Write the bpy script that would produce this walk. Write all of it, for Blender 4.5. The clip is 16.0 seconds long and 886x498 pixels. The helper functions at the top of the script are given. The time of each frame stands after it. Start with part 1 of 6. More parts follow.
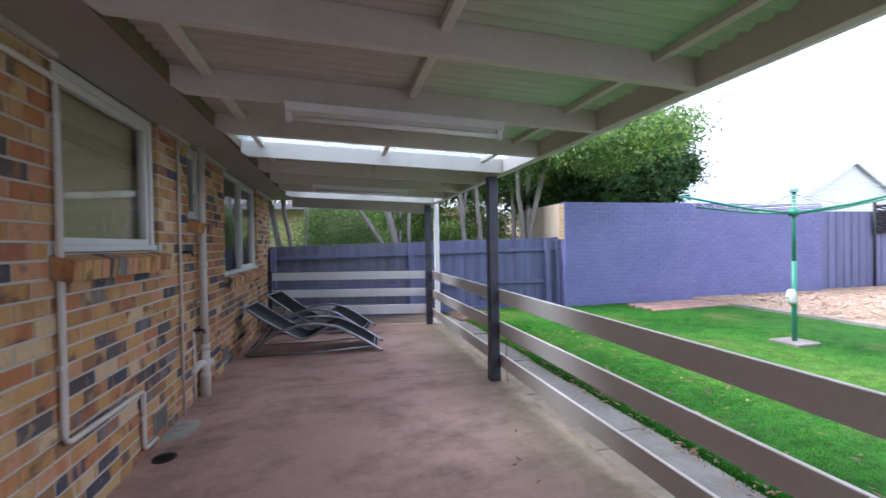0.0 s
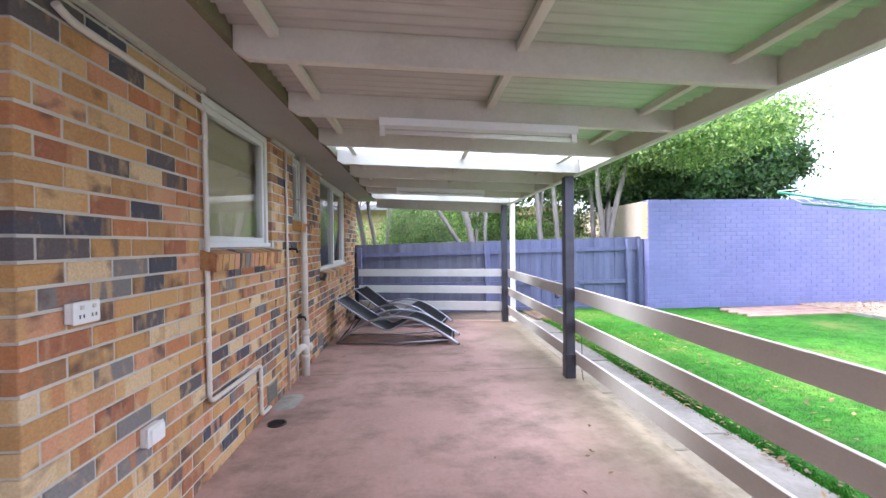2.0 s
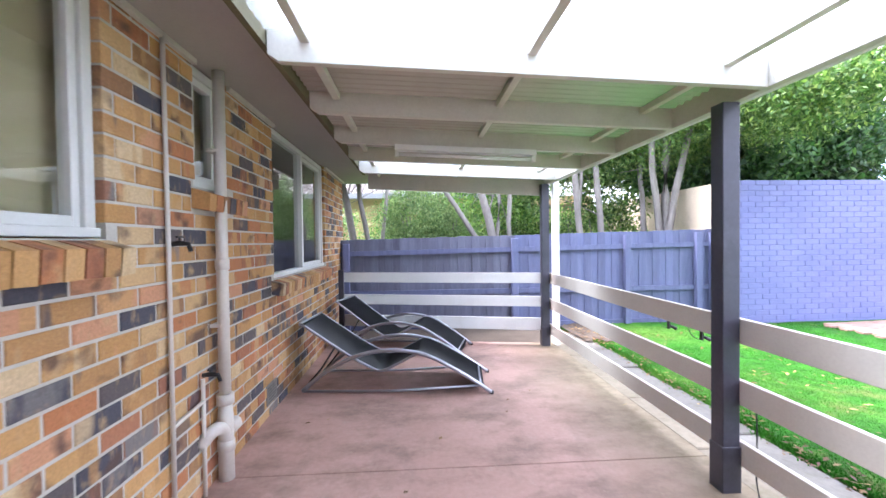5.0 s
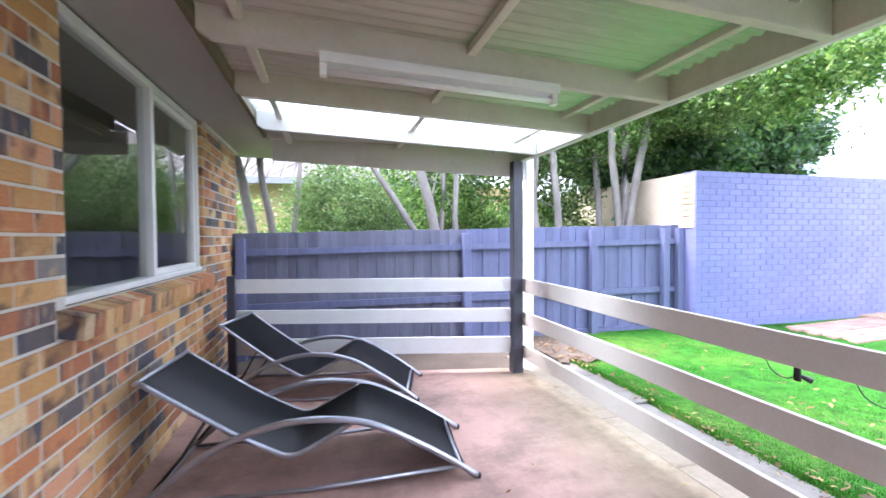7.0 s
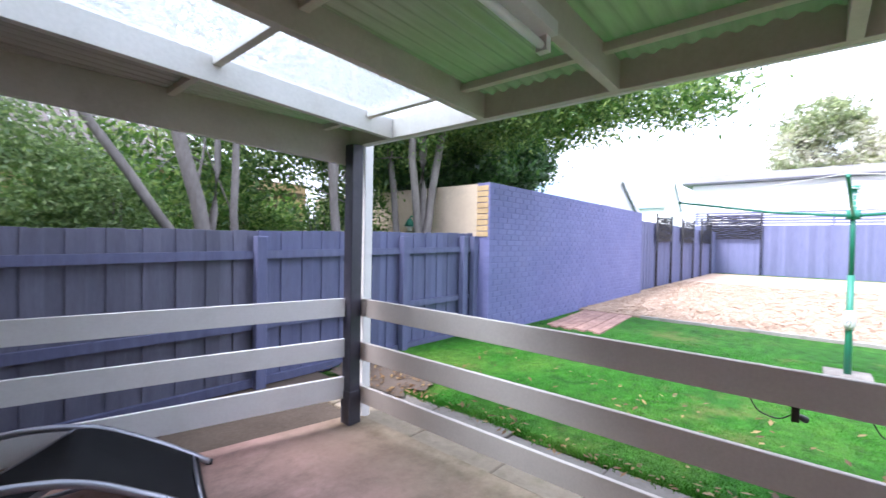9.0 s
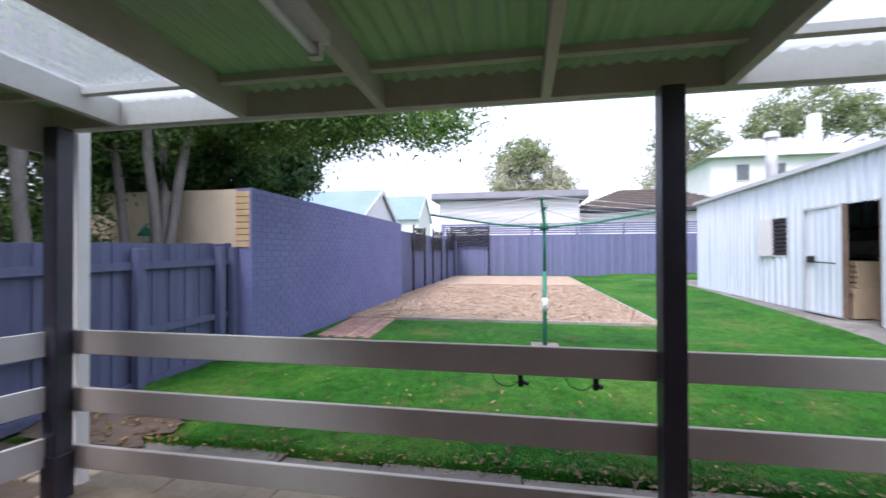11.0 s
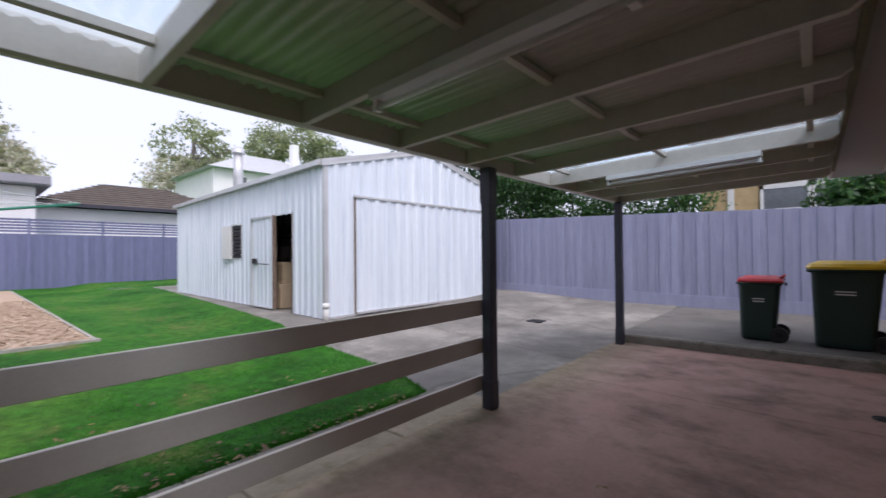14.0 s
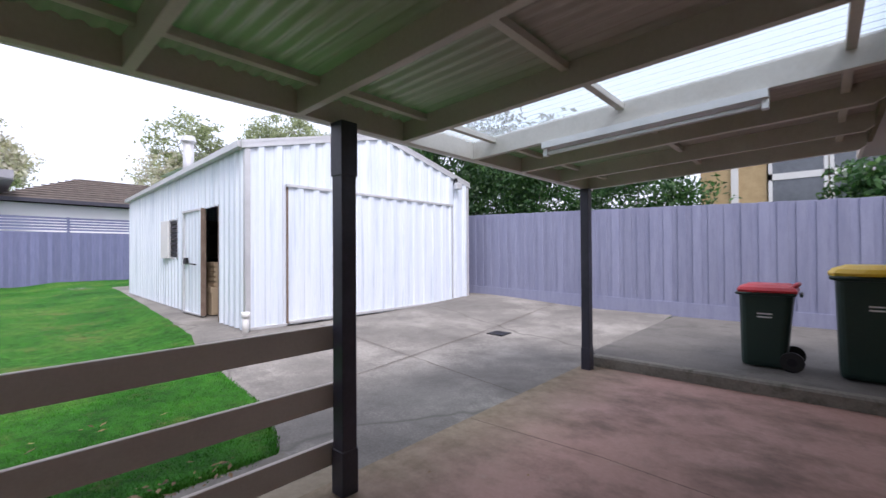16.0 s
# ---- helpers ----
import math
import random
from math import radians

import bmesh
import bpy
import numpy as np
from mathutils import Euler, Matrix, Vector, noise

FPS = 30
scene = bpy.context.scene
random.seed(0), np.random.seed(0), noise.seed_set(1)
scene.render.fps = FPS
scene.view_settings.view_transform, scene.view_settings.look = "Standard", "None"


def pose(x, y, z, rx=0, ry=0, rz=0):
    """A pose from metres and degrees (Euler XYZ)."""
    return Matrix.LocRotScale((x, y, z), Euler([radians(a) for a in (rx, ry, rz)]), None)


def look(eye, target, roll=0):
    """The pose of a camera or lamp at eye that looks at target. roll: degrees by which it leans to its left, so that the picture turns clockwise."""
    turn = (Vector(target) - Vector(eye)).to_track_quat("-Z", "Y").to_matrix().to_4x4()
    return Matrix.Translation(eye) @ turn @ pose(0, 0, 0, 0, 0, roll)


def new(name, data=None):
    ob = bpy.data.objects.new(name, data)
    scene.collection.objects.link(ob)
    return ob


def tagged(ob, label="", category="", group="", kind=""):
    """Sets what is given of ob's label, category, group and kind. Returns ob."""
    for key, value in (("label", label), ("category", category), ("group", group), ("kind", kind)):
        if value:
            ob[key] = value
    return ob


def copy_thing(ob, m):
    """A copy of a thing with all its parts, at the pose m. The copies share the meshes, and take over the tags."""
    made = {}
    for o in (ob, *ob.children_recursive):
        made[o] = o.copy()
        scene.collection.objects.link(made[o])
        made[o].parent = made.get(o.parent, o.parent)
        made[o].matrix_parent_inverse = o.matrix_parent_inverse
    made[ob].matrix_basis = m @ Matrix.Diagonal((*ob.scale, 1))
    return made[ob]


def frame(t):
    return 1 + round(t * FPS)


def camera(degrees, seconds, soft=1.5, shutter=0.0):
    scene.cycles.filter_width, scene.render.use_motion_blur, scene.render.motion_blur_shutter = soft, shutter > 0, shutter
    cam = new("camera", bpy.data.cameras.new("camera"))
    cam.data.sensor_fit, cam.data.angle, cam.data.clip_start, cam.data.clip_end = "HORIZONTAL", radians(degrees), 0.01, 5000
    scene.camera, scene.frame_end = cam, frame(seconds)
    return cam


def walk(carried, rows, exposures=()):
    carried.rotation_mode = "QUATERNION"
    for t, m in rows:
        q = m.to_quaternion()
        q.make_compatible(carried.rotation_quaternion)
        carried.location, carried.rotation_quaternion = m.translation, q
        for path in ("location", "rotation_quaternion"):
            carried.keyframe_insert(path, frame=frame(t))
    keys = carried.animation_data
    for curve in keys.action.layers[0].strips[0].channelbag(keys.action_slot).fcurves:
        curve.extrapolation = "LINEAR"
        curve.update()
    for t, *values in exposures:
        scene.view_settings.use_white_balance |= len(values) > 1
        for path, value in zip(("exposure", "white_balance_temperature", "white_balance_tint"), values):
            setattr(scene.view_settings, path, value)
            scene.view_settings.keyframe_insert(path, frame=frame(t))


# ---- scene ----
cam = camera(92.3, 16.0, soft=1.5, shutter=0.4)
PATH = [
    (0, (1.313, 0.940, 1.413), (1.789, 2.883, 1.387), -0.95),
    (0.5, (1.294, 0.772, 1.420), (1.573, 2.752, 1.400), -0.82),
    (1, (1.315, 0.597, 1.407), (1.505, 2.588, 1.390), -0.80),
    (1.5, (1.311, 0.541, 1.410), (1.447, 2.537, 1.392), -0.77),
    (2, (1.266, 0.725, 1.408), (1.392, 2.721, 1.383), -0.70),
    (2.5, (1.239, 0.996, 1.385), (1.366, 2.992, 1.357), -0.80),
    (3, (1.236, 1.348, 1.385), (1.359, 3.344, 1.354), -0.72),
    (3.5, (1.207, 1.734, 1.379), (1.328, 3.730, 1.345), -0.77),
    (4, (1.188, 2.120, 1.375), (1.306, 4.116, 1.340), -0.75),
    (6.5, (1.117, 4.010, 1.353), (1.409, 5.988, 1.298), -0.41),
    (7, (1.047, 4.390, 1.346), (1.567, 6.320, 1.290), -0.32),
    (7.5, (1.064, 4.695, 1.347), (1.794, 6.556, 1.298), -0.44),
    (8, (0.959, 5.146, 1.384), (1.973, 6.869, 1.326), 0.09),
    (10.5, (0.860, 5.805, 1.380), (2.764, 6.418, 1.397), 0.47),
    (11, (0.866, 5.695, 1.374), (2.833, 6.056, 1.392), -0.15),
    (11.5, (0.865, 5.616, 1.364), (2.864, 5.615, 1.390), -0.56),
    (12, (0.868, 5.488, 1.355), (2.835, 5.130, 1.386), -0.97),
    (12.5, (0.819, 5.328, 1.359), (2.694, 4.633, 1.388), -0.82),
    (13, (0.806, 5.157, 1.343), (2.528, 4.141, 1.369), -1.02),
    (13.5, (0.721, 4.886, 1.319), (2.261, 3.610, 1.344), -0.68),
    (14, (0.689, 4.591, 1.332), (2.004, 3.085, 1.360), -0.57),
    (14.5, (0.652, 4.209, 1.319), (1.856, 2.612, 1.341), -0.46),
    (15, (0.646, 3.836, 1.307), (1.838, 2.229, 1.331), -0.50),
    (15.5, (0.716, 3.402, 1.331), (1.952, 1.830, 1.352), -0.47),
    (16, (0.802, 2.954, 1.339), (2.137, 1.465, 1.362), -0.35),
]
EXPOSURES = [(t, stops, kelvin, 22) for t, stops, kelvin in ((0, 0.98, 5950), (0.5, 1.57, 6050), (1.5, 2.05, 6120), (4, 2.3, 6120), (7, 2.48, 6000), (8.2, 1.9, 6000), (10.3, 0.5, 6050), (11, 0.25, 6100), (12.5, -0.36, 6300), (13.5, -0.4, 6350), (14.5, -0.12, 6350), (16, 0.06, 6350))]
walk(cam, [(t, look(eye, target, roll)) for t, eye, target, roll in PATH], EXPOSURES)

# ---- world and sun: bright overcast sky ----
world = bpy.data.worlds.new("overcast_sky")
scene.world = world
world.use_nodes = True
wn, wl = world.node_tree.nodes, world.node_tree.links
sky = wn.new("ShaderNodeTexSky")
sky.sky_type = 'NISHITA'
sky.sun_disc = False
sky.sun_elevation, sky.sun_rotation = radians(53), radians(294)
sky.air_density, sky.dust_density = 1.0, 3.0
cloud = wn.new("ShaderNodeMixRGB")
cloud.inputs[0].default_value = 0.72
cloud.inputs[2].default_value = (10.6, 11.4, 12.6, 1)
wl.new(sky.outputs[0], cloud.inputs[1])
bg = wn["Background"]
wl.new(cloud.outputs[0], bg.inputs[0])
bg.inputs[1].default_value = 0.14
sun = new("sun", bpy.data.lights.new("sun", 'SUN'))
sun.data.energy, sun.data.angle, sun.data.color = 2.9, radians(25), (1.0, 0.98, 0.96)
sun.matrix_world = look((-9, 4, 13), (0, 0, 0))


# ---- material kit ----
def mat_base(name, rough=0.7, metal=0.0):
    m = bpy.data.materials.new(name)
    m.use_nodes = True
    b = m.node_tree.nodes["Principled BSDF"]
    b.inputs["Roughness"].default_value = rough
    b.inputs["Metallic"].default_value = metal
    return m, m.node_tree.nodes, m.node_tree.links, b


def noise_node(n, l, scale, detail=4.0, rough=0.6, stretch=None):
    place = n.new("ShaderNodeNewGeometry").outputs["Position"]
    t = n.new("ShaderNodeTexNoise")
    t.inputs["Scale"].default_value = scale
    t.inputs["Detail"].default_value = detail
    t.inputs["Roughness"].default_value = rough
    if stretch:
        mp = n.new("ShaderNodeMapping")
        mp.inputs["Scale"].default_value = stretch
        l.new(place, mp.inputs[0])
        l.new(mp.outputs[0], t.inputs["Vector"])
    else:
        l.new(place, t.inputs["Vector"])
    return t.outputs["Fac"]


def ramp(n, l, fac, stops, mode="LINEAR"):
    r = n.new("ShaderNodeValToRGB")
    r.color_ramp.interpolation = mode
    el = r.color_ramp.elements
    while len(el) < len(stops):
        el.new(0.5)
    for e, (p, c) in zip(el, stops):
        e.position = p
        e.color = (*c, 1)
    l.new(fac, r.inputs[0])
    return r.outputs[0]


def mix(n, l, fac, a, b, kind="MIX"):
    x = n.new("ShaderNodeMixRGB")
    x.blend_type = kind
    for s, v in ((0, fac), (1, a), (2, b)):
        if isinstance(v, (int, float)):
            x.inputs[s].default_value = v
        elif isinstance(v, tuple):
            x.inputs[s].default_value = (*v, 1)
        else:
            l.new(v, x.inputs[s])
    return x.outputs[0]


def bump(n, l, b, height, strength=0.3, distance=0.01):
    k = n.new("ShaderNodeBump")
    k.inputs["Strength"].default_value = strength
    k.inputs["Distance"].default_value = distance
    l.new(height, k.inputs["Height"])
    l.new(k.outputs[0], b.inputs["Normal"])


def surface(name, dark, light, big=1.5, fine=40.0, rough=0.7, metal=0.0, relief=0.2, dirt=None, dirt_amount=0.5, stretch=None, vary=0.0, vary_by="object"):
    """A painted or weathered surface: two scales of tone, optional dirt, fine relief, tone by piece."""
    m, n, l, b = mat_base(name, rough, metal)
    a = noise_node(n, l, big, 5, 0.62, stretch)
    f = noise_node(n, l, fine, 3, 0.6, stretch)
    tone = mix(n, l, 0.35, a, f)
    col = ramp(n, l, tone, [(0.3, dark), (0.7, light)])
    if dirt:
        d = noise_node(n, l, big * 2.3, 8, 0.7, stretch)
        k = ramp(n, l, d, [(0.52, (0, 0, 0)), (0.72, (dirt_amount,) * 3)])
        col = mix(n, l, k, col, dirt)
    if vary:
        if vary_by == "object":
            src = n.new("ShaderNodeObjectInfo").outputs["Random"]
        else:
            src = n.new("ShaderNodeNewGeometry").outputs["Random Per Island"]
        v = ramp(n, l, src, [(0, (1 - vary,) * 3), (1, (1 + vary * 0.6,) * 3)])
        col = mix(n, l, 1.0, col, v, "MULTIPLY")
    l.new(col, b.inputs["Base Color"])
    bump(n, l, b, f, relief, 0.006)
    return m


BRICK_TONES = [(0.0, (0.48, 0.26, 0.10)), (0.12, (0.60, 0.34, 0.13)), (0.24, (0.50, 0.20, 0.08)), (0.35, (0.62, 0.40, 0.19)), (0.46, (0.38, 0.145, 0.07)), (0.54, (0.52, 0.28, 0.10)),
               (0.63, (0.62, 0.31, 0.17)), (0.71, (0.075, 0.075, 0.095)), (0.79, (0.33, 0.17, 0.08)), (0.84, (0.12, 0.10, 0.10)), (0.90, (0.68, 0.50, 0.29)), (0.96, (0.22, 0.20, 0.19))]


def brick_material(name, by):
    m, n, l, b = mat_base(name, 0.85)
    if by == "object":
        src = n.new("ShaderNodeObjectInfo").outputs["Random"]
    else:
        src = n.new("ShaderNodeNewGeometry").outputs["Random Per Island"]
    col = ramp(n, l, src, BRICK_TONES, "CONSTANT")
    # a second tone in uneven bands along each brick, shifted from brick to brick
    other = n.new("ShaderNodeMath")
    other.operation = 'MULTIPLY_ADD'
    other.inputs[1].default_value, other.inputs[2].default_value = 7.3, 0.31
    l.new(src, other.inputs[0])
    wrap = n.new("ShaderNodeMath")
    wrap.operation = 'FRACT'
    l.new(other.outputs[0], wrap.inputs[0])
    col2 = ramp(n, l, wrap.outputs[0], BRICK_TONES, "CONSTANT")
    shift = n.new("ShaderNodeMath")
    shift.operation = 'MULTIPLY'
    shift.inputs[1].default_value = 61.0
    l.new(src, shift.inputs[0])
    tc = n.new("ShaderNodeTexCoord")
    for scale, stretch, lo, hi, most, tint in ((6.0, (1, 1, 0.25), 0.53, 0.57, 0.75, col2), (5.0, (1, 1, 1.3), 0.57, 0.68, 0.85, (0.11, 0.065, 0.05)), (8.0, (1, 1, 1), 0.60, 0.70, 0.6, (0.60, 0.40, 0.20))):
        mp = n.new("ShaderNodeMapping")
        mp.inputs["Scale"].default_value = stretch
        l.new(tc.outputs["Object"], mp.inputs[0])
        nz = n.new("ShaderNodeTexNoise")
        nz.noise_dimensions = '4D'
        nz.inputs["Scale"].default_value = scale
        nz.inputs["Detail"].default_value = 2.5
        l.new(mp.outputs[0], nz.inputs["Vector"])
        l.new(shift.outputs[0], nz.inputs["W"])
        col = mix(n, l, ramp(n, l, nz.outputs["Fac"], [(lo, (0, 0, 0)), (hi, (most,) * 3)]), col, tint)
    pale = noise_node(n, l, 9.0, 4, 0.6, (1, 2.3, 1))
    k2 = ramp(n, l, pale, [(0.56, (0, 0, 0)), (0.75, (0.65,) * 3)])
    col = mix(n, l, k2, col, (0.55, 0.36, 0.19))
    f = noise_node(n, l, 90, 4, 0.7)
    col = mix(n, l, 0.55, col, ramp(n, l, f, [(0.3, (0.42,) * 3), (0.7, (1.02,) * 3)]), "MULTIPLY")
    l.new(col, b.inputs["Base Color"])
    bump(n, l, b, f, 0.6, 0.005)
    return m


M_BRICK = brick_material("clay_brick", "object")
M_BRICK_ISLAND = brick_material("clay_brick_run", "island")
M_MORTAR = surface("grey_mortar", (0.40, 0.38, 0.34), (0.58, 0.555, 0.50), 3, 120, 0.95, relief=0.5)
M_PBRICK = surface("violet_painted_brick", (0.135, 0.148, 0.315), (0.195, 0.212, 0.40), 1.2, 60, 0.85, relief=0.35, dirt=(0.20, 0.19, 0.33), dirt_amount=0.4, vary=0.07)
M_PBRICK_ISLAND = surface("violet_painted_brick_run", (0.135, 0.148, 0.315), (0.195, 0.212, 0.40), 1.2, 60, 0.85, relief=0.35, dirt=(0.20, 0.19, 0.33), dirt_amount=0.4, vary=0.07, vary_by="island")
M_PMORTAR = surface("violet_painted_joint", (0.125, 0.135, 0.285), (0.18, 0.19, 0.36), 2, 60, 0.8)
# violet paint darkened: the trees' shade on the south fence is in the colour
M_PALING = surface("tree_shaded_violet_paling", (0.085, 0.10, 0.195), (0.15, 0.165, 0.275), 2.0, 30, 0.75, relief=0.5, dirt=(0.10, 0.10, 0.16), dirt_amount=0.55, stretch=(6, 6, 0.7), vary=0.16)
# greyer paling copy with the verandah's shade put into its colour
M_PALING_SHADE = surface("verandah_shaded_paling", (0.085, 0.09, 0.135), (0.15, 0.158, 0.215), 2.0, 30, 0.75, relief=0.5, dirt=(0.09, 0.09, 0.12), dirt_amount=0.55, stretch=(6, 6, 0.7), vary=0.2)
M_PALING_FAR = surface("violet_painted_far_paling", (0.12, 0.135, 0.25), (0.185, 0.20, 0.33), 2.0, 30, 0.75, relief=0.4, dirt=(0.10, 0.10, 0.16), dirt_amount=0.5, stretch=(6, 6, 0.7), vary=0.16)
M_PALING_N = surface("lilac_painted_paling", (0.22, 0.235, 0.345), (0.315, 0.33, 0.445), 2.0, 30, 0.75, relief=0.4, dirt=(0.18, 0.18, 0.27), dirt_amount=0.45, stretch=(6, 6, 0.7), vary=0.10)
M_RAFTER = surface("cream_painted_timber", (0.50, 0.47, 0.41), (0.64, 0.60, 0.54), 1.6, 50, 0.5, relief=0.15, dirt=(0.36, 0.32, 0.25), dirt_amount=0.35)
M_WHITE = surface("white_painted_timber", (0.68, 0.68, 0.66), (0.80, 0.80, 0.78), 1.5, 60, 0.45, relief=0.1, dirt=(0.5, 0.48, 0.44), dirt_amount=0.25)
M_RAIL = surface("beige_painted_rail", (0.48, 0.43, 0.38), (0.60, 0.55, 0.49), 1.2, 70, 0.68, relief=0.12, dirt=(0.40, 0.35, 0.30), dirt_amount=0.3)
M_POST = surface("dark_navy_post_paint", (0.028, 0.028, 0.042), (0.05, 0.05, 0.07), 3, 50, 0.42, relief=0.1, dirt=(0.10, 0.10, 0.13), dirt_amount=0.3)
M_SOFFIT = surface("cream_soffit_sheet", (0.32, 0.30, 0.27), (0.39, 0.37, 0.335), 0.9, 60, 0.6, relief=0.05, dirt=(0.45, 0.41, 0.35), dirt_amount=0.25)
M_LEDGER = surface("bare_olive_timber", (0.10, 0.085, 0.05), (0.19, 0.16, 0.09), 3, 60, 0.9, relief=0.4)
M_PIPE = surface("cream_painted_pipe", (0.52, 0.48, 0.42), (0.66, 0.62, 0.56), 3, 60, 0.4, relief=0.06)
M_PVC = surface("white_plastic", (0.70, 0.70, 0.68), (0.80, 0.80, 0.78), 3, 60, 0.35, relief=0.03)
M_BLACK = surface("black_plastic", (0.012, 0.012, 0.013), (0.025, 0.025, 0.027), 4, 80, 0.45, relief=0.05)
M_FRAME = surface("white_window_paint", (0.60, 0.60, 0.57), (0.72, 0.72, 0.69), 3, 80, 0.4, relief=0.05)
M_ALU = surface("silver_tube", (0.34, 0.35, 0.40), (0.46, 0.47, 0.52), 4, 90, 0.32, 0.85, relief=0.03)
M_SLING = surface("black_mesh_sling", (0.010, 0.011, 0.014), (0.024, 0.026, 0.032), 5, 420, 0.6, relief=0.35)
M_BLIND = surface("beige_blind", (0.55, 0.46, 0.29), (0.62, 0.53, 0.35), 1.0, 40, 0.9, relief=0.05)
M_ROOM = surface("dim_room_paint", (0.30, 0.28, 0.24), (0.38, 0.36, 0.31), 1.0, 40, 0.9)
# the blue-grey upright streaks paint rib shading into the weathered white steel
M_ZINC = surface("weathered_rib_shaded_steel", (0.62, 0.70, 0.78), (0.82, 0.87, 0.92), 1.1, 22, 0.45, 0.1, relief=0.05, dirt=(0.36, 0.45, 0.54), dirt_amount=0.65, stretch=(4.5, 4.5, 0.16))
M_ZTRIM = surface("galvanised_trim", (0.50, 0.51, 0.52), (0.66, 0.67, 0.68), 2, 40, 0.4, 0.4, relief=0.05)
M_RUST = surface("rusty_steel_edge", (0.13, 0.085, 0.06), (0.28, 0.215, 0.17), 6, 60, 0.85, 0.2, relief=0.4)
M_GREEN = surface("green_enamel", (0.02, 0.20, 0.13), (0.04, 0.28, 0.18), 4, 60, 0.4, 0.1, relief=0.05)
M_BINGREEN = surface("dark_green_bin_plastic", (0.008, 0.028, 0.022), (0.016, 0.045, 0.034), 3, 60, 0.45, relief=0.08)
M_RED = surface("red_lid_plastic", (0.42, 0.015, 0.025), (0.58, 0.03, 0.04), 4, 60, 0.4, relief=0.05)
M_YELLOW = surface("yellow_lid_plastic", (0.62, 0.40, 0.02), (0.78, 0.54, 0.03), 4, 60, 0.4, relief=0.05)


def concrete_material():
    m, n, l, b = mat_base("grey_concrete", 0.9)
    a = noise_node(n, l, 0.6, 7, 0.65)
    g = noise_node(n, l, 45, 4, 0.7)
    col = ramp(n, l, mix(n, l, 0.35, a, g), [(0.3, (0.095, 0.089, 0.078)), (0.5, (0.20, 0.188, 0.166)), (0.68, (0.40, 0.378, 0.335))])
    st = noise_node(n, l, 1.7, 9, 0.72)
    col = mix(n, l, ramp(n, l, st, [(0.50, (0, 0, 0)), (0.66, (0.7,) * 3)]), col, (0.12, 0.112, 0.10))
    tc = n.new("ShaderNodeTexCoord")
    warp = n.new("ShaderNodeTexNoise")
    warp.inputs["Scale"].default_value = 1.4
    l.new(tc.outputs["Object"], warp.inputs["Vector"])
    add = n.new("ShaderNodeMixRGB")
    add.blend_type = 'ADD'
    add.inputs[0].default_value = 0.5
    l.new(tc.outputs["Object"], add.inputs[1])
    l.new(warp.outputs["Color"], add.inputs[2])
    vo = n.new("ShaderNodeTexVoronoi")
    vo.feature = 'DISTANCE_TO_EDGE'
    vo.inputs["Scale"].default_value = 0.2
    l.new(add.outputs[0], vo.inputs["Vector"])
    col = mix(n, l, ramp(n, l, vo.outputs["Distance"], [(0.0, (0.8,) * 3), (0.005, (0, 0, 0))]), col, (0.10, 0.095, 0.08))
    l.new(col, b.inputs["Base Color"])
    bump(n, l, b, g, 0.45, 0.006)
    return m


M_CONC = concrete_material()
M_KERB = surface("mossy_concrete", (0.26, 0.25, 0.22), (0.46, 0.44, 0.40), 1.6, 45, 0.92, relief=0.5, dirt=(0.10, 0.10, 0.05), dirt_amount=0.7)
M_TANPAVE = surface("tan_concrete_paver", (0.20, 0.165, 0.115), (0.34, 0.29, 0.215), 2.2, 22, 0.95, relief=0.6, dirt=(0.17, 0.155, 0.085), dirt_amount=0.75, vary=0.12)
M_GREYPAVE = surface("grey_concrete_paver", (0.14, 0.13, 0.11), (0.26, 0.24, 0.21), 2.0, 24, 0.95, relief=0.6, dirt=(0.14, 0.135, 0.085), dirt_amount=0.7, vary=0.12)
M_MOSS = surface("mossy_dark_concrete", (0.13, 0.125, 0.10), (0.32, 0.30, 0.26), 2.2, 40, 0.95, relief=0.6, dirt=(0.05, 0.055, 0.025), dirt_amount=0.85)
# stained concrete, darkened throughout to hold the shade beside the house
M_SHADECONC = surface("stained_shaded_concrete", (0.085, 0.08, 0.07), (0.19, 0.18, 0.16), 1.1, 40, 0.9, relief=0.5, dirt=(0.055, 0.055, 0.045), dirt_amount=0.7)
M_CREAMWALL = surface("cream_render", (0.52, 0.43, 0.31), (0.66, 0.56, 0.42), 0.8, 40, 0.85, relief=0.2, dirt=(0.34, 0.29, 0.22), dirt_amount=0.5)
M_YBRICK = surface("yellow_brick", (0.42, 0.30, 0.15), (0.58, 0.43, 0.24), 6, 40, 0.85, relief=0.3)
M_TILE = surface("brown_roof_tile", (0.085, 0.07, 0.062), (0.19, 0.16, 0.14), 2.5, 20, 0.85, relief=0.4)
M_WEATHERBOARD = surface("white_weatherboard", (0.78, 0.78, 0.78), (0.87, 0.87, 0.87), 1, 20, 0.6)
M_BLUEROOF = surface("pale_blue_roof_steel", (0.20, 0.30, 0.42), (0.30, 0.42, 0.55), 0.6, 15, 0.45, 0.2)
M_GREYROOF = surface("grey_fascia_steel", (0.24, 0.24, 0.28), (0.34, 0.34, 0.38), 1, 20, 0.6)
M_BARK = surface("smooth_grey_bark", (0.105, 0.095, 0.085), (0.28, 0.26, 0.24), 3, 25, 0.9, relief=0.6, dirt=(0.13, 0.11, 0.09), dirt_amount=0.6, stretch=(2, 2, 0.5))
M_DARKSCREEN = surface("dark_metal_screen", (0.012, 0.012, 0.014), (0.03, 0.03, 0.034), 4, 60, 0.5, 0.4)
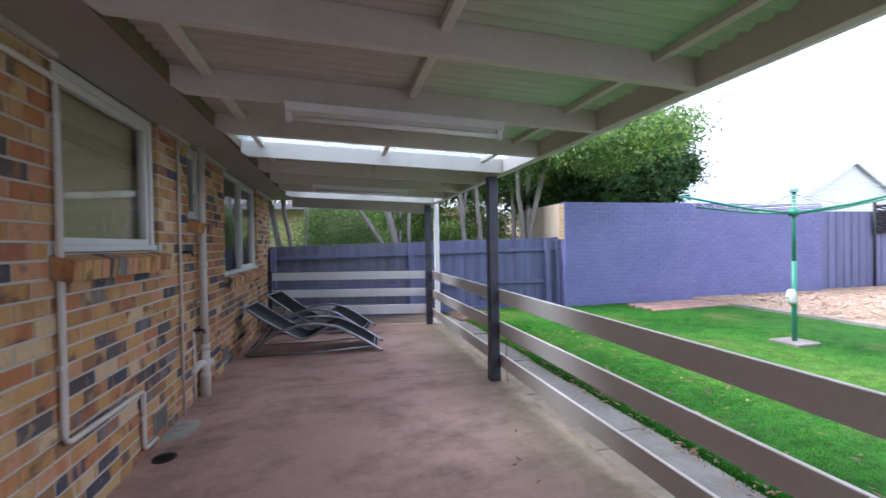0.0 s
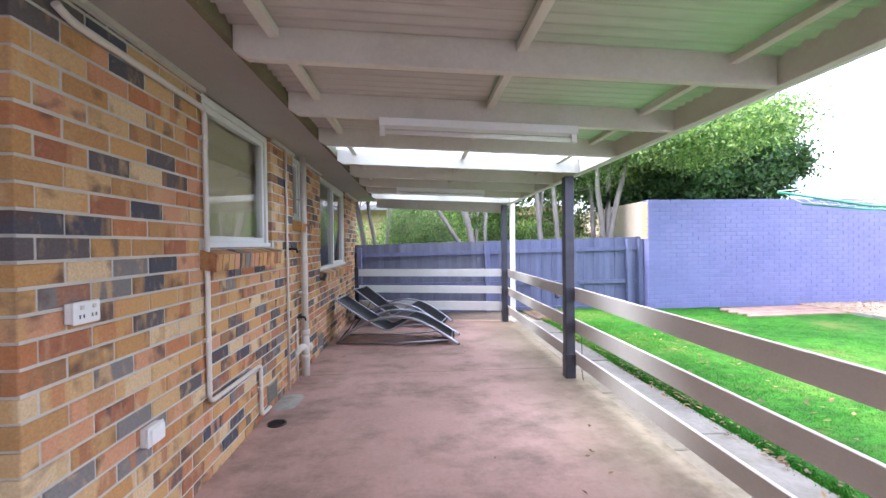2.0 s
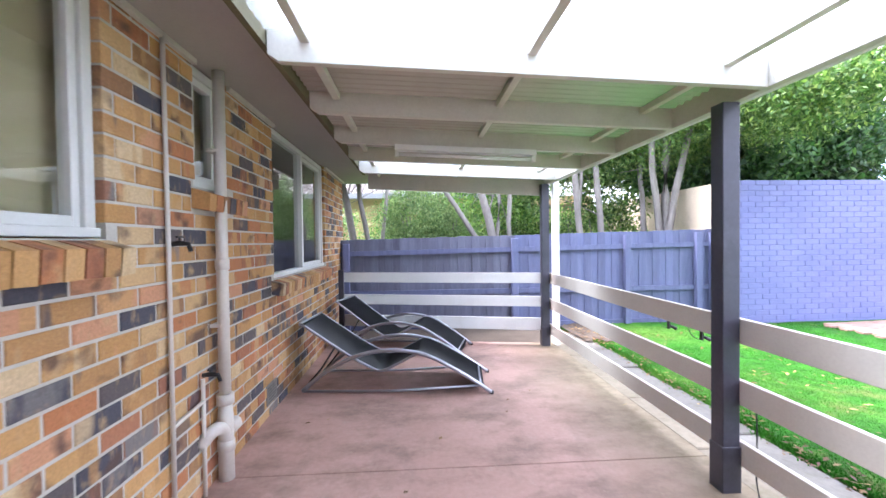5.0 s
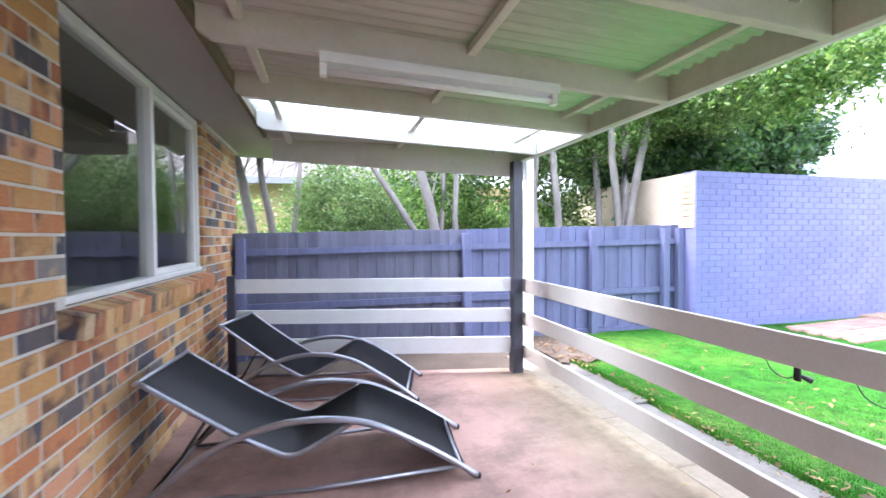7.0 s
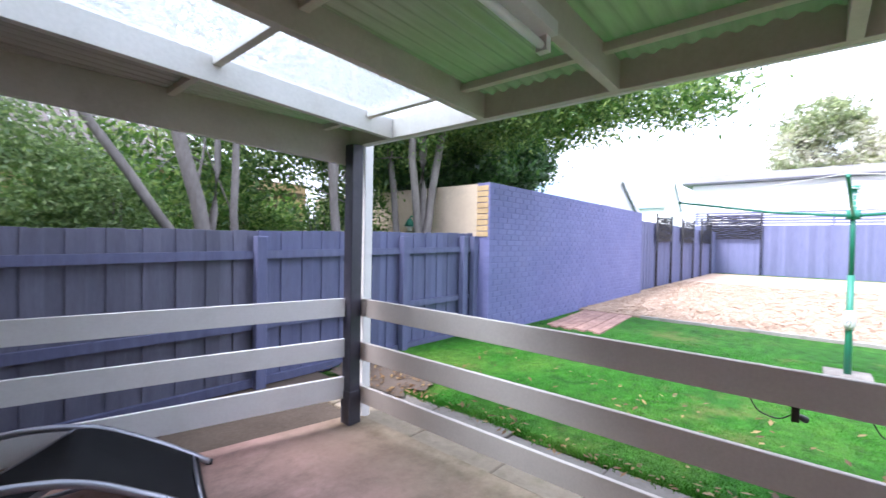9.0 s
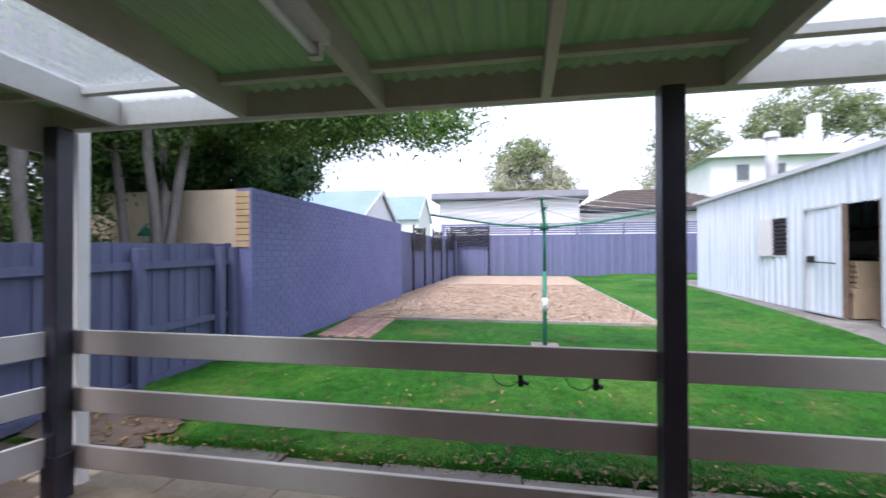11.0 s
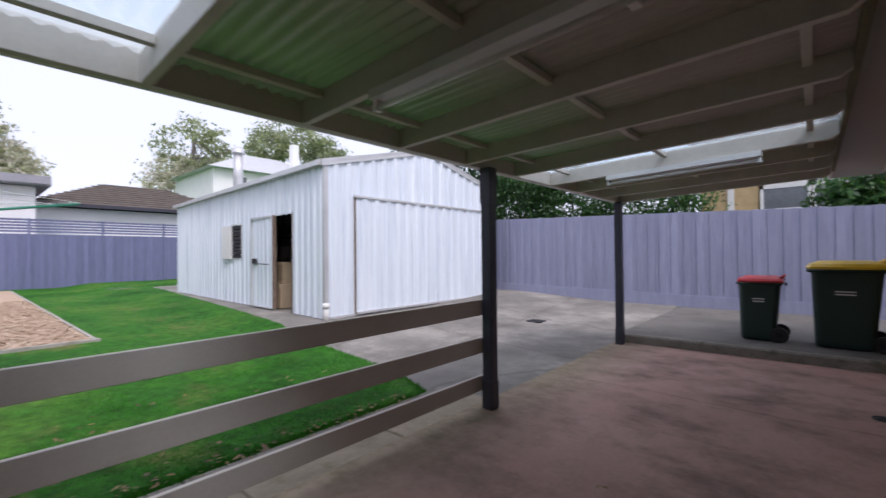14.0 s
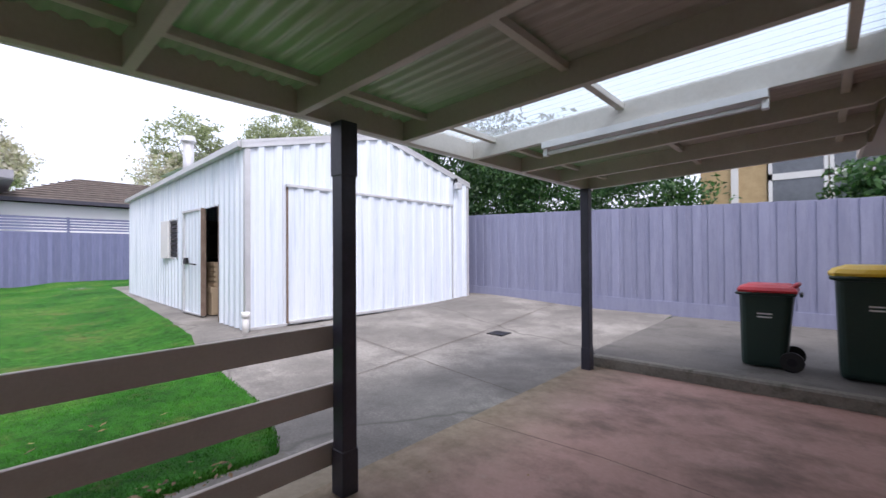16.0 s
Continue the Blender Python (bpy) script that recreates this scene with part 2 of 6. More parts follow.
M_CARD = surface("cardboard", (0.38, 0.29, 0.19), (0.48, 0.38, 0.26), 3, 60, 0.9)


def floor_material():
    m, n, l, b = mat_base("worn_red_painted_concrete", 0.6)
    a = noise_node(n, l, 0.55, 6, 0.6)
    g = noise_node(n, l, 30, 4, 0.65)
    col = ramp(n, l, mix(n, l, 0.3, a, g), [(0.30, (0.34, 0.20, 0.165)), (0.52, (0.45, 0.28, 0.235)), (0.72, (0.55, 0.37, 0.315))])
    st = noise_node(n, l, 1.3, 9, 0.68, (1.0, 1.4, 1))
    k = ramp(n, l, st, [(0.47, (0, 0, 0)), (0.66, (0.74,) * 3)])
    col = mix(n, l, k, col, (0.15, 0.11, 0.09))
    s2 = noise_node(n, l, 3.2, 9, 0.75, (1.6, 0.8, 1))
    k = ramp(n, l, s2, [(0.52, (0, 0, 0)), (0.72, (0.45,) * 3)])
    col = mix(n, l, k, col, (0.19, 0.145, 0.12))
    sp = noise_node(n, l, 7, 6, 0.75)
    k = ramp(n, l, sp, [(0.60, (0, 0, 0)), (0.70, (0.6,) * 3)])
    col = mix(n, l, k, col, (0.44, 0.33, 0.27))
    # worn paint with algae along the outer margin, in a ragged band of its own
    tc = n.new("ShaderNodeTexCoord")
    sep = n.new("ShaderNodeSeparateXYZ")
    l.new(tc.outputs["Object"], sep.inputs[0])
    edge = n.new("ShaderNodeMath")
    edge.operation = 'MULTIPLY_ADD'
    edge.inputs[1].default_value = 0.55
    l.new(noise_node(n, l, 1.6, 7, 0.7), edge.inputs[0])
    l.new(sep.outputs[0], edge.inputs[2])
    k = n.new("ShaderNodeMapRange")
    k.inputs[1].default_value, k.inputs[2].default_value = 2.42, 3.2
    k.inputs[4].default_value = 0.9
    l.new(edge.outputs[0], k.inputs[0])
    col = mix(n, l, k.outputs[0], col, ramp(n, l, noise_node(n, l, 5, 6, 0.7), [(0.35, (0.15, 0.125, 0.07)), (0.65, (0.30, 0.245, 0.165))]))
    l.new(col, b.inputs["Base Color"])
    b.inputs["Specular IOR Level"].default_value = 0.3
    r = ramp(n, l, st, [(0.4, (0.68,) * 3), (0.7, (0.88,) * 3)])
    l.new(r, b.inputs["Roughness"])
    bump(n, l, b, g, 0.25, 0.004)
    return m


M_FLOOR = floor_material()


def grass_material(name, by):
    m, n, l, b = mat_base(name, 0.8)
    b.inputs["Specular IOR Level"].default_value = 0.15
    a = noise_node(n, l, 0.35, 6, 0.65)
    col = ramp(n, l, a, [(0.36, (0.016, 0.115, 0.008)), (0.50, (0.040, 0.20, 0.016)), (0.64, (0.105, 0.25, 0.034))])
    if by:
        v = ramp(n, l, n.new("ShaderNodeNewGeometry").outputs["Random Per Island"], [(0, (0.7,) * 3), (0.9, (1.2,) * 3), (1.0, (1.7, 1.3, 1.2))])
        col = mix(n, l, 1.0, col, v, "MULTIPLY")
    else:
        f = noise_node(n, l, 60, 4, 0.7)
        col = mix(n, l, 1.0, col, ramp(n, l, f, [(0.3, (0.45,) * 3), (0.7, (1.2,) * 3)]), "MULTIPLY")
        q = noise_node(n, l, 7, 6, 0.75)
        col = mix(n, l, 1.0, col, ramp(n, l, q, [(0.36, (0.5,) * 3), (0.62, (1.2,) * 3)]), "MULTIPLY")
        p = noise_node(n, l, 0.9, 7, 0.72)
        k = ramp(n, l, p, [(0.55, (0, 0, 0)), (0.70, (0.65,) * 3)])
        col = mix(n, l, k, col, (0.19, 0.15, 0.06))
        bump(n, l, b, f, 0.8, 0.03)
    l.new(col, b.inputs["Base Color"])
    return m


M_GRASS = grass_material("lawn", False)
M_BLADE = grass_material("grass_blade", True)


def leaf_material(name, tones):
    m, n, l, b = mat_base(name, 0.5)
    src = n.new("ShaderNodeNewGeometry").outputs["Random Per Island"]
    col = ramp(n, l, src, tones)
    big = noise_node(n, l, 0.7, 3, 0.6)
    col = mix(n, l, 1.0, col, ramp(n, l, big, [(0.3, (0.6,) * 3), (0.7, (1.25,) * 3)]), "MULTIPLY")
    l.new(col, b.inputs["Base Color"])
    tr = n.new("ShaderNodeBsdfTranslucent")
    l.new(mix(n, l, 1.0, col, (1.3, 1.5, 0.8), "MULTIPLY"), tr.inputs[0])
    ms = n.new("ShaderNodeMixShader")
    ms.inputs[0].default_value = 0.35
    l.new(b.outputs[0], ms.inputs[1])
    l.new(tr.outputs[0], ms.inputs[2])
    l.new(ms.outputs[0], n["Material Output"].inputs[0])
    return m


M_LEAF_DARK = leaf_material("dark_glossy_leaf", [(0, (0.014, 0.052, 0.018)), (0.6, (0.036, 0.105, 0.030)), (1, (0.085, 0.18, 0.05))])
M_LEAF_MID = leaf_material("mid_green_leaf", [(0, (0.035, 0.09, 0.024)), (0.6, (0.12, 0.23, 0.06)), (1, (0.31, 0.40, 0.13))])
M_LEAF_SOFT = leaf_material("soft_feathery_leaf", [(0, (0.09, 0.16, 0.06)), (0.6, (0.19, 0.29, 0.11)), (1, (0.36, 0.45, 0.21))])
# both gum leaf colours are lightened to paint in bright distance haze
M_LEAF_GUM = leaf_material("hazed_grey_green_gum_leaf", [(0, (0.17, 0.20, 0.12)), (0.6, (0.30, 0.33, 0.21)), (1, (0.48, 0.50, 0.34))])
M_LEAF_BRONZE = leaf_material("hazed_bronze_gum_leaf", [(0, (0.38, 0.35, 0.31)), (0.6, (0.56, 0.52, 0.47)), (1, (0.72, 0.68, 0.63))])


def glass_material(name, tint=(1, 1, 1), rough=0.0):
    m, n, l, b = mat_base(name, rough)
    b.inputs["Base Color"].default_value = (*tint, 1)
    b.inputs["Transmission Weight"].default_value = 1.0
    b.inputs["IOR"].default_value = 1.45
    return m


M_GLASS = glass_material("window_glass", (0.93, 0.96, 0.94))


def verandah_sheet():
    """Green fibreglass sheet with a grey lining; greener and more translucent towards the outer edge."""
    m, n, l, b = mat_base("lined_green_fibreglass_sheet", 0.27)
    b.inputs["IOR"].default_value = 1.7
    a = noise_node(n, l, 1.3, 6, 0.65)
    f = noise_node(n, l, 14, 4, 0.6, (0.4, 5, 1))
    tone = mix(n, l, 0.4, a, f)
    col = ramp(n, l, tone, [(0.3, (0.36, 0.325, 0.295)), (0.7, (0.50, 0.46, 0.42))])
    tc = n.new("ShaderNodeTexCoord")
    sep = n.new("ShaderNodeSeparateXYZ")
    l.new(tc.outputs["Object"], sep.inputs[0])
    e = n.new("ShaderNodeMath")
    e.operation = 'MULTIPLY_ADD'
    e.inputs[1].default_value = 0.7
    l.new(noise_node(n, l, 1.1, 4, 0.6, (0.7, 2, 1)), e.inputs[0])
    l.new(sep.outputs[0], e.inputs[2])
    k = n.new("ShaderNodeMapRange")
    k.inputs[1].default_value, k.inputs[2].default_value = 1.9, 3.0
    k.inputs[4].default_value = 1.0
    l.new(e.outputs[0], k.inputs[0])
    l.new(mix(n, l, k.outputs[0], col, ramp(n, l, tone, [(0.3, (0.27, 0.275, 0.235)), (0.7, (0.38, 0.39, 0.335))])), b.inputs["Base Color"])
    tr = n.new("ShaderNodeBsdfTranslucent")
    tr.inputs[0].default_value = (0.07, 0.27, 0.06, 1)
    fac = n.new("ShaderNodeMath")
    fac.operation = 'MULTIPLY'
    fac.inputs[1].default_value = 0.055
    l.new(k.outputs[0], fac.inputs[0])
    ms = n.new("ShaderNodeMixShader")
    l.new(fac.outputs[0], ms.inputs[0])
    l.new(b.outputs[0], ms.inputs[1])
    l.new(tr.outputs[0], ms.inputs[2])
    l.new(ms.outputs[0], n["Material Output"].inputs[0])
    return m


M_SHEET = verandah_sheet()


def clear_sheet():
    m, n, l, b = mat_base("clear_corrugated_plastic", 0.12)
    tr = n.new("ShaderNodeBsdfTransparent")
    tr.inputs[0].default_value = (0.72, 0.86, 0.92, 1)
    gl = n.new("ShaderNodeBsdfGlossy")
    gl.inputs["Roughness"].default_value = 0.15
    tl = n.new("ShaderNodeBsdfTranslucent")
    tl.inputs[0].default_value = (0.85, 0.9, 0.92, 1)
    a = n.new("ShaderNodeMixShader")
    a.inputs[0].default_value = 0.25
    l.new(tr.outputs[0], a.inputs[1])
    l.new(tl.outputs[0], a.inputs[2])
    c = n.new("ShaderNodeMixShader")
    c.inputs[0].default_value = 0.16
    l.new(a.outputs[0], c.inputs[1])
    l.new(gl.outputs[0], c.inputs[2])
    l.new(c.outputs[0], n["Material Output"].inputs[0])
    return m


M_CLEAR = clear_sheet()


def mulch_material():
    m, n, l, b = mat_base("pale_wood_chips", 0.95)
    src = n.new("ShaderNodeNewGeometry").outputs["Random Per Island"]
    col = ramp(n, l, src, [(0, (0.34, 0.235, 0.155)), (0.4, (0.46, 0.335, 0.23)), (0.8, (0.55, 0.425, 0.31)), (1, (0.66, 0.54, 0.42))])
    l.new(col, b.inputs["Base Color"])
    return m


M_CHIP = mulch_material()
M_MULCH = surface("wood_chip_bed", (0.34, 0.24, 0.16), (0.55, 0.42, 0.31), 2, 38, 0.95, relief=0.9)
M_SOIL = surface("damp_soil", (0.06, 0.045, 0.032), (0.13, 0.10, 0.075), 2, 30, 0.95, relief=0.8)


# ---- mesh kit ----
def box(bm, x0, x1, y0, y1, z0, z1, bev=0.0):
    m = Matrix.Translation(((x0 + x1) / 2, (y0 + y1) / 2, (z0 + z1) / 2)) @ Matrix.Diagonal((abs(x1 - x0), abs(y1 - y0), abs(z1 - z0), 1))
    r = bmesh.ops.create_cube(bm, size=1, matrix=m)
    if bev:
        edges = list({e for v in r["verts"] for e in v.link_edges})
        bmesh.ops.bevel(bm, geom=edges, offset=bev, segments=1, affect='EDGES')
    return bm


def boxes(*specs, bev=0.0):
    bm = bmesh.new()
    for s in specs:
        box(bm, *s, bev=bev)
    return bm


def tube(bm, pts, radius, seg=10, closed=False):
    """A round tube along pts; radius a number or one per point."""
    pts = [Vector(p) for p in pts]
    rings = []
    up = Vector((0.013, 0.027, 1)).normalized()
    n = len(pts)
    for i, p in enumerate(pts):
        d = (pts[min(i + 1, n - 1)] - pts[max(i - 1, 0)]).normalized()
        a = d.cross(up)
        if a.length < 0.05:
            a = d.cross(Vector((1, 0, 0)))
        a.normalize()
        b = d.cross(a)
        r = radius[i] if isinstance(radius, (list, tuple)) else radius
        rings.append([bm.verts.new(p + (a * math.cos(k * math.tau / seg) + b * math.sin(k * math.tau / seg)) * r) for k in range(seg)])
    for i in range(n - 1):
        for k in range(seg):
            f = bm.faces.new((rings[i][k], rings[i][(k + 1) % seg], rings[i + 1][(k + 1) % seg], rings[i + 1][k]))
            f.smooth = True
    bm.faces.new(rings[0][::-1])
    bm.faces.new(rings[-1])
    return bm


def arc_points(pts, steps=6):
    """Catmull-Rom points through pts."""
    p = [Vector(q) for q in pts]
    p = [p[0] * 2 - p[1]] + p + [p[-1] * 2 - p[-2]]
    out = []
    for i in range(1, len(p) - 2):
        for s in range(steps):
            t = s / steps
            a, b, c, d = p[i - 1], p[i], p[i + 1], p[i + 2]
            out.append(0.5 * ((2 * b) + (c - a) * t + (2 * a - 5 * b + 4 * c - d) * t * t + (3 * b - a - 3 * c + d) * t ** 3))
    out.append(p[-2])
    return out


def mesh_of(name, bm, material):
    bmesh.ops.recalc_face_normals(bm, faces=bm.faces)
    me = bpy.data.meshes.new(name)
    bm.to_mesh(me)
    bm.free()
    me.materials.append(material)
    return me


def thing(name, at, label, category, group="", kind=""):
    e = new(name)
    e.location = at
    return tagged(e, label, category, group, kind)


def world_place(ob):
    p = Vector(ob.location)
    while ob.parent:
        ob = ob.parent
        p += Vector(ob.location)
    return p


def part(name, bm, material, parent, label=""):
    """Links a bmesh, in world metres, as one mesh under a thing or a part."""
    bmesh.ops.translate(bm, verts=bm.verts, vec=-world_place(parent))
    ob = new(name, mesh_of(name, bm, material))
    ob.parent = parent
    return tagged(ob, label)


def solid(name, bm, material, label="", category="", kind="", group=""):
    ob = new(name, mesh_of(name, bm, material))
    return tagged(ob, label, category, group, kind)


def raw(name, verts, faces, material, smooth=False):
    me = bpy.data.meshes.new(name)
    me.from_pydata([tuple(v) for v in verts], [], faces)
    me.materials.append(material)
    if smooth:
        me.polygons.foreach_set("use_smooth", [True] * len(me.polygons))
    return me


def chamfer_block(w, h, d, c):
    """A block w wide (y), h high (z), d deep, its face at x=0 looking to +x, arrised; origin at the face's middle."""
    v, f = [], []
    for x, k in ((-d, 0.0), (-c, 0.0), (0.0, c)):
        for y, z in ((-w / 2 + k, -h / 2 + k), (w / 2 - k, -h / 2 + k), (w / 2 - k, h / 2 - k), (-w / 2 + k, h / 2 - k)):
            v.append((x, y, z))
    for r in (0, 4):
        for k in range(4):
            a, b = r + k, r + (k + 1) % 4
            f.append((a, b, b + 4, a + 4))
    f.append((8, 9, 10, 11))
    return v, f


def lay_bricks(u0, u1, z0, z1, gaps, course=0.0865, length=0.24, joint=0.012):
    """Bricks of a stretcher bond as (u centre, z centre, width, height), cut at the gaps."""
    out = []
    rows_n = int((z1 - z0) / course + 0.5)
    for r in range(rows_n):
        za, zb = z0 + r * course, z0 + (r + 1) * course
        cuts = sorted([(a, b) for a, b, c, d in gaps if zb > c + 0.03 and za < d - 0.03])
        spans, s = [], u0
        for a, b in cuts:
            if a > s:
                spans.append((s, a))
            s = max(s, b)
        if s < u1:
            spans.append((s, u1))
        for a, b in spans:
            u = math.floor((a - u0) / length) * length + u0 - (length / 2 if r % 2 else 0)
            while u < b:
                p, q = max(u, a), min(u + length, b)
                if q - p > 0.045:
                    out.append(((p + q) / 2, (za + zb) / 2, q - p - joint, course - joint))
                u += length
    return out


# ---- floor, paths and ground ----
def smooth_step(a, b, v):
    t = min(1.0, max(0.0, (v - a) / (b - a)))
    return t * t * (3 - 2 * t)


def rise(x, y):
    """Ground height: level lawn, concrete that climbs gently towards the shed and the far boundary."""
    return 0.15 * smooth_step(4.2, 7.6, x) * smooth_step(1.6, 0.1, y) + 0.045 * max(0.0, -2.6 - y) * smooth_step(-2.0, 4.0, x + 3) - 0.02


def sheet(name, x0, x1, y0, y1, step, material, lift, label, category, rough_amp=0.0):
    nx, ny = max(1, int((x1 - x0) / step)), max(1, int((y1 - y0) / step))
    v, f = [], []
    for j in range(ny + 1):
        for i in range(nx + 1):
            x, y = x0 + (x1 - x0) * i / nx, y0 + (y1 - y0) * j / ny
            v.append((x, y, rise(x, y) + lift + rough_amp * noise.noise((x * 1.3, y * 1.3, 0))))
    for j in range(ny):
        for i in range(nx):
            a = j * (nx + 1) + i
            f.append((a, a + 1, a + nx + 2, a + nx + 1))
    ob = new(name, raw(name, v, f, material, True))
    return tagged(ob, label, category, kind="structure")


def verandah_slab():
    """Slab in two pours; its far end runs askew to the house."""
    bm = boxes((0.0, 2.98, -2.02, 5.395, -0.12, 0.0))
    low, high = [[bm.verts.new((x, y, z)) for x, y in ((0.0, 5.405), (2.98, 5.405), (2.98, 8.37), (0.0, 8.96))] for z in (-0.12, 0.0)]
    bm.faces.new(low[::-1])
    bm.faces.new(high)
    for k in range(4):
        bm.faces.new((low[k], low[(k + 1) % 4], high[(k + 1) % 4], high[k]))
    return bm


solid("floor", verandah_slab(), M_FLOOR, "worn red-brown painted concrete verandah slab", "floor", "structure")
solid("floor_joint", boxes((0.0, 2.98, 5.394, 5.406, -0.12, -0.006)), M_SOIL, "dirt-filled joint across the verandah slab", "floor", "structure")

# far ground: one sheet to the horizon
v, f = [], []
xs = [-600, -60, -12, 0, 3.0, 4, 5, 6, 7, 7.6, 9, 12, 16, 20, 27, 40, 80, 300, 900]
ys = [-700, -80, -20, -12, -8, -6.2, -5, -4, -3, -2.6, -2, -1, -0.2, 0.1, 0.6, 1.0, 1.4, 2.0, 3, 5, 9.3, 12, 20, 60, 300, 800]
for y in ys:
    for x in xs:
        v.append((x, y, min(rise(x, y), 0.5) - 0.035 - (0.1 if -0.5 < x < 3.01 and -6.0 < y < 8.9 else 0)))
for j in range(len(ys) - 1):
    for i in range(len(xs) - 1):
        a = j * len(xs) + i
        f.append((a, a + 1, a + len(xs) + 1, a + len(xs)))
tagged(new("ground", raw("ground", v, f, M_GRASS)), "grassy ground that runs on beyond the garden", "ground", kind="structure")


def lawn_edge(x):
    """The y at which the lawn gives way to the concrete."""
    pts = [(3.4, 1.75), (3.6, 1.55), (3.85, 1.42), (4.6, 1.18), (5.8, 1.05), (7.0, 0.92), (8.2, 0.62), (10, 0.42), (14, 0.0), (19, -0.55), (21.5, -0.75), (22.5, -6.0), (28, -6.0)]
    for (a, ya), (b, yb) in zip(pts, pts[1:]):
        if x <= b:
            return ya + (yb - ya) * max(0.0, (x - a) / (b - a))
    return pts[-1][1]


def lawn():
    cols = [3.57 + 0.1486 * i for i in range(50)] + [10.98 + 0.6 * i for i in range(28)]
    rows_n = 60
    v, f = [], []
    for i, x in enumerate(cols):
        ya = lawn_edge(x) + 0.05 * noise.noise((x * 3, 0, 5))
        for j in range(rows_n + 1):
            y = ya + (9.62 - ya) * j / rows_n
            xx = x + (0.06 * noise.noise((0, y * 2.2, 9)) if i == 0 else 0)
            edge = 0.0 if (i == 0 or j == 0) else 1.0
            v.append((xx, y, rise(xx, y) + 0.004 + edge * (0.012 + 0.012 * noise.noise((x * 2, y * 2, 2)))))
    for i in range(len(cols) - 1):
        for j in range(rows_n):
            a = i * (rows_n + 1) + j
            f.append((a, a + rows_n + 1, a + rows_n + 2, a + 1))
    tagged(new("lawn", raw("lawn", v, f, M_GRASS, True)), "bright green mown lawn with worn patches", "lawn", kind="structure")


lawn()
sheet("driveway", 2.99, 24.0, -7.5, 1.9, 0.25, M_CONC, 0.0, "stained grey concrete driveway with cracks", "driveway", 0.006)
# same concrete as the driveway; its shade is painted in by the darker colour
solid("step_slab", boxes((-3.2, 2.97, -6.3, -2.14, -0.1, 0.118)), M_SHADECONC, "raised grey concrete slab beside the house", "slab", "structure")
solid("kerb", boxes((0.02, 2.9, -2.14, -2.0, -0.1, 0.125), bev=0.02), M_MOSS, "mossy concrete kerb at the edge of the raised slab", "kerb", "structure")
solid("soil_strip", boxes((-1.0, 2.98, 8.32, 8.88, -0.2, -0.03), (-1.0, 3.4, 8.88, 9.7, -0.2, -0.03)), M_SOIL, "dark leaf-strewn soil strip under the fence", "soil", "structure")
solid("mulch_bed", boxes((9.4, 25.6, 3.15, 9.5, -0.1, 0.035)), M_MULCH, "pale wood-chip bed", "garden bed", "structure")


def edge_strip():
    rng = random.Random(5)
    e = thing("pavement", (2.99, 1.6, 0), "broken pale concrete edging strip between slab and lawn", "pavement", kind="structure")
    y = 1.3
    while y < 8.8:
        ln = rng.choice([0.7, 0.9, 1.1])
        y1 = min(y + ln, 8.85)
        bm = boxes((2.985, 3.25 + rng.uniform(-0.015, 0.015), y + 0.006, y1 - 0.006, -0.12, -0.006 + rng.uniform(-0.01, 0.006)), bev=0.008)
        part("paving_slab", bm, M_TANPAVE, e)
        bm = boxes((3.275, 3.575 + rng.uniform(-0.02, 0.025), y + 0.2, y1 + 0.19, -0.12, -0.012 + rng.uniform(-0.012, 0.006)), bev=0.008)
        part("paving_slab", bm, M_GREYPAVE, e)
        y = y1


edge_strip()

# ---- house ----
HEAD = 2.35
GAPS = [(3.37, 4.56, 1.40, HEAD), (5.24, 5.62, 1.68, HEAD), (6.5, 8.5, 1.07, HEAD), (1.05, 2.15, 0.0, HEAD), (-1.5, -0.56, 0.1, HEAD)]
SILLS = [(3.31, 4.62, 1.27, 1.40), (5.2, 5.72, 1.56, 1.68), (6.42, 8.58, 0.945, 1.07)]
WALL_N, WALL_S = -3.05, 9.93


def house_wall():
    ys = sorted({WALL_N, WALL_S, *[g[0] for g in GAPS], *[g[1] for g in GAPS]})
    bm = bmesh.new()
    for a, b in zip(ys, ys[1:]):
        mid = (a + b) / 2
        g = [q for q in GAPS if q[0] <= mid <= q[1]]
        if not g:
            box(bm, -0.25, -0.005, a + 0.014, b - 0.014, -0.1, 2.36)
        elif g[0][2] > 0.01:
            box(bm, -0.25, -0.005, a - 0.014, b + 0.014, -0.1, g[0][2] - 0.006)
    wall = solid("wall_west", bm, M_MORTAR, "multi-coloured clay brick house wall with grey mortar", "wall", "structure")
    return wall


HOUSE_WALL = house_wall()
solid("house_back_wall", boxes((-4.3, -4.1, WALL_N, WALL_S, -0.1, 2.5), (-4.1, -0.25, WALL_N, WALL_N + 0.2, -0.1, 2.5), (-4.1, -0.25, WALL_S - 0.2, WALL_S - 0.008, -0.1, 2.5)), M_MORTAR, "plain outer walls that close the house", "wall", "structure")
solid("house_floor", boxes((-4.1, -0.25, WALL_N + 0.2, WALL_S - 0.2, -0.1, 0.1)), M_ROOM, "plain inner floor", "floor", "structure")
solid("house_ceiling", boxes((-4.3, -0.02, WALL_N, WALL_S, 2.37, 2.45)), M_ROOM, "plain inner ceiling", "ceiling", "structure")
rb = bmesh.new()
for q in ((-4.9, 2.42), (0.52, 2.42), (-2.2, 3.6)):
    for y in (WALL_N - 0.5, WALL_S + 0.6):
        rb.verts.new((q[0], y, q[1]))
rb.verts.ensure_lookup_table()
for a, b in ((0, 4), (4, 2)):
    rb.faces.new((rb.verts[a], rb.verts[a + 1], rb.verts[b + 1], rb.verts[b]))
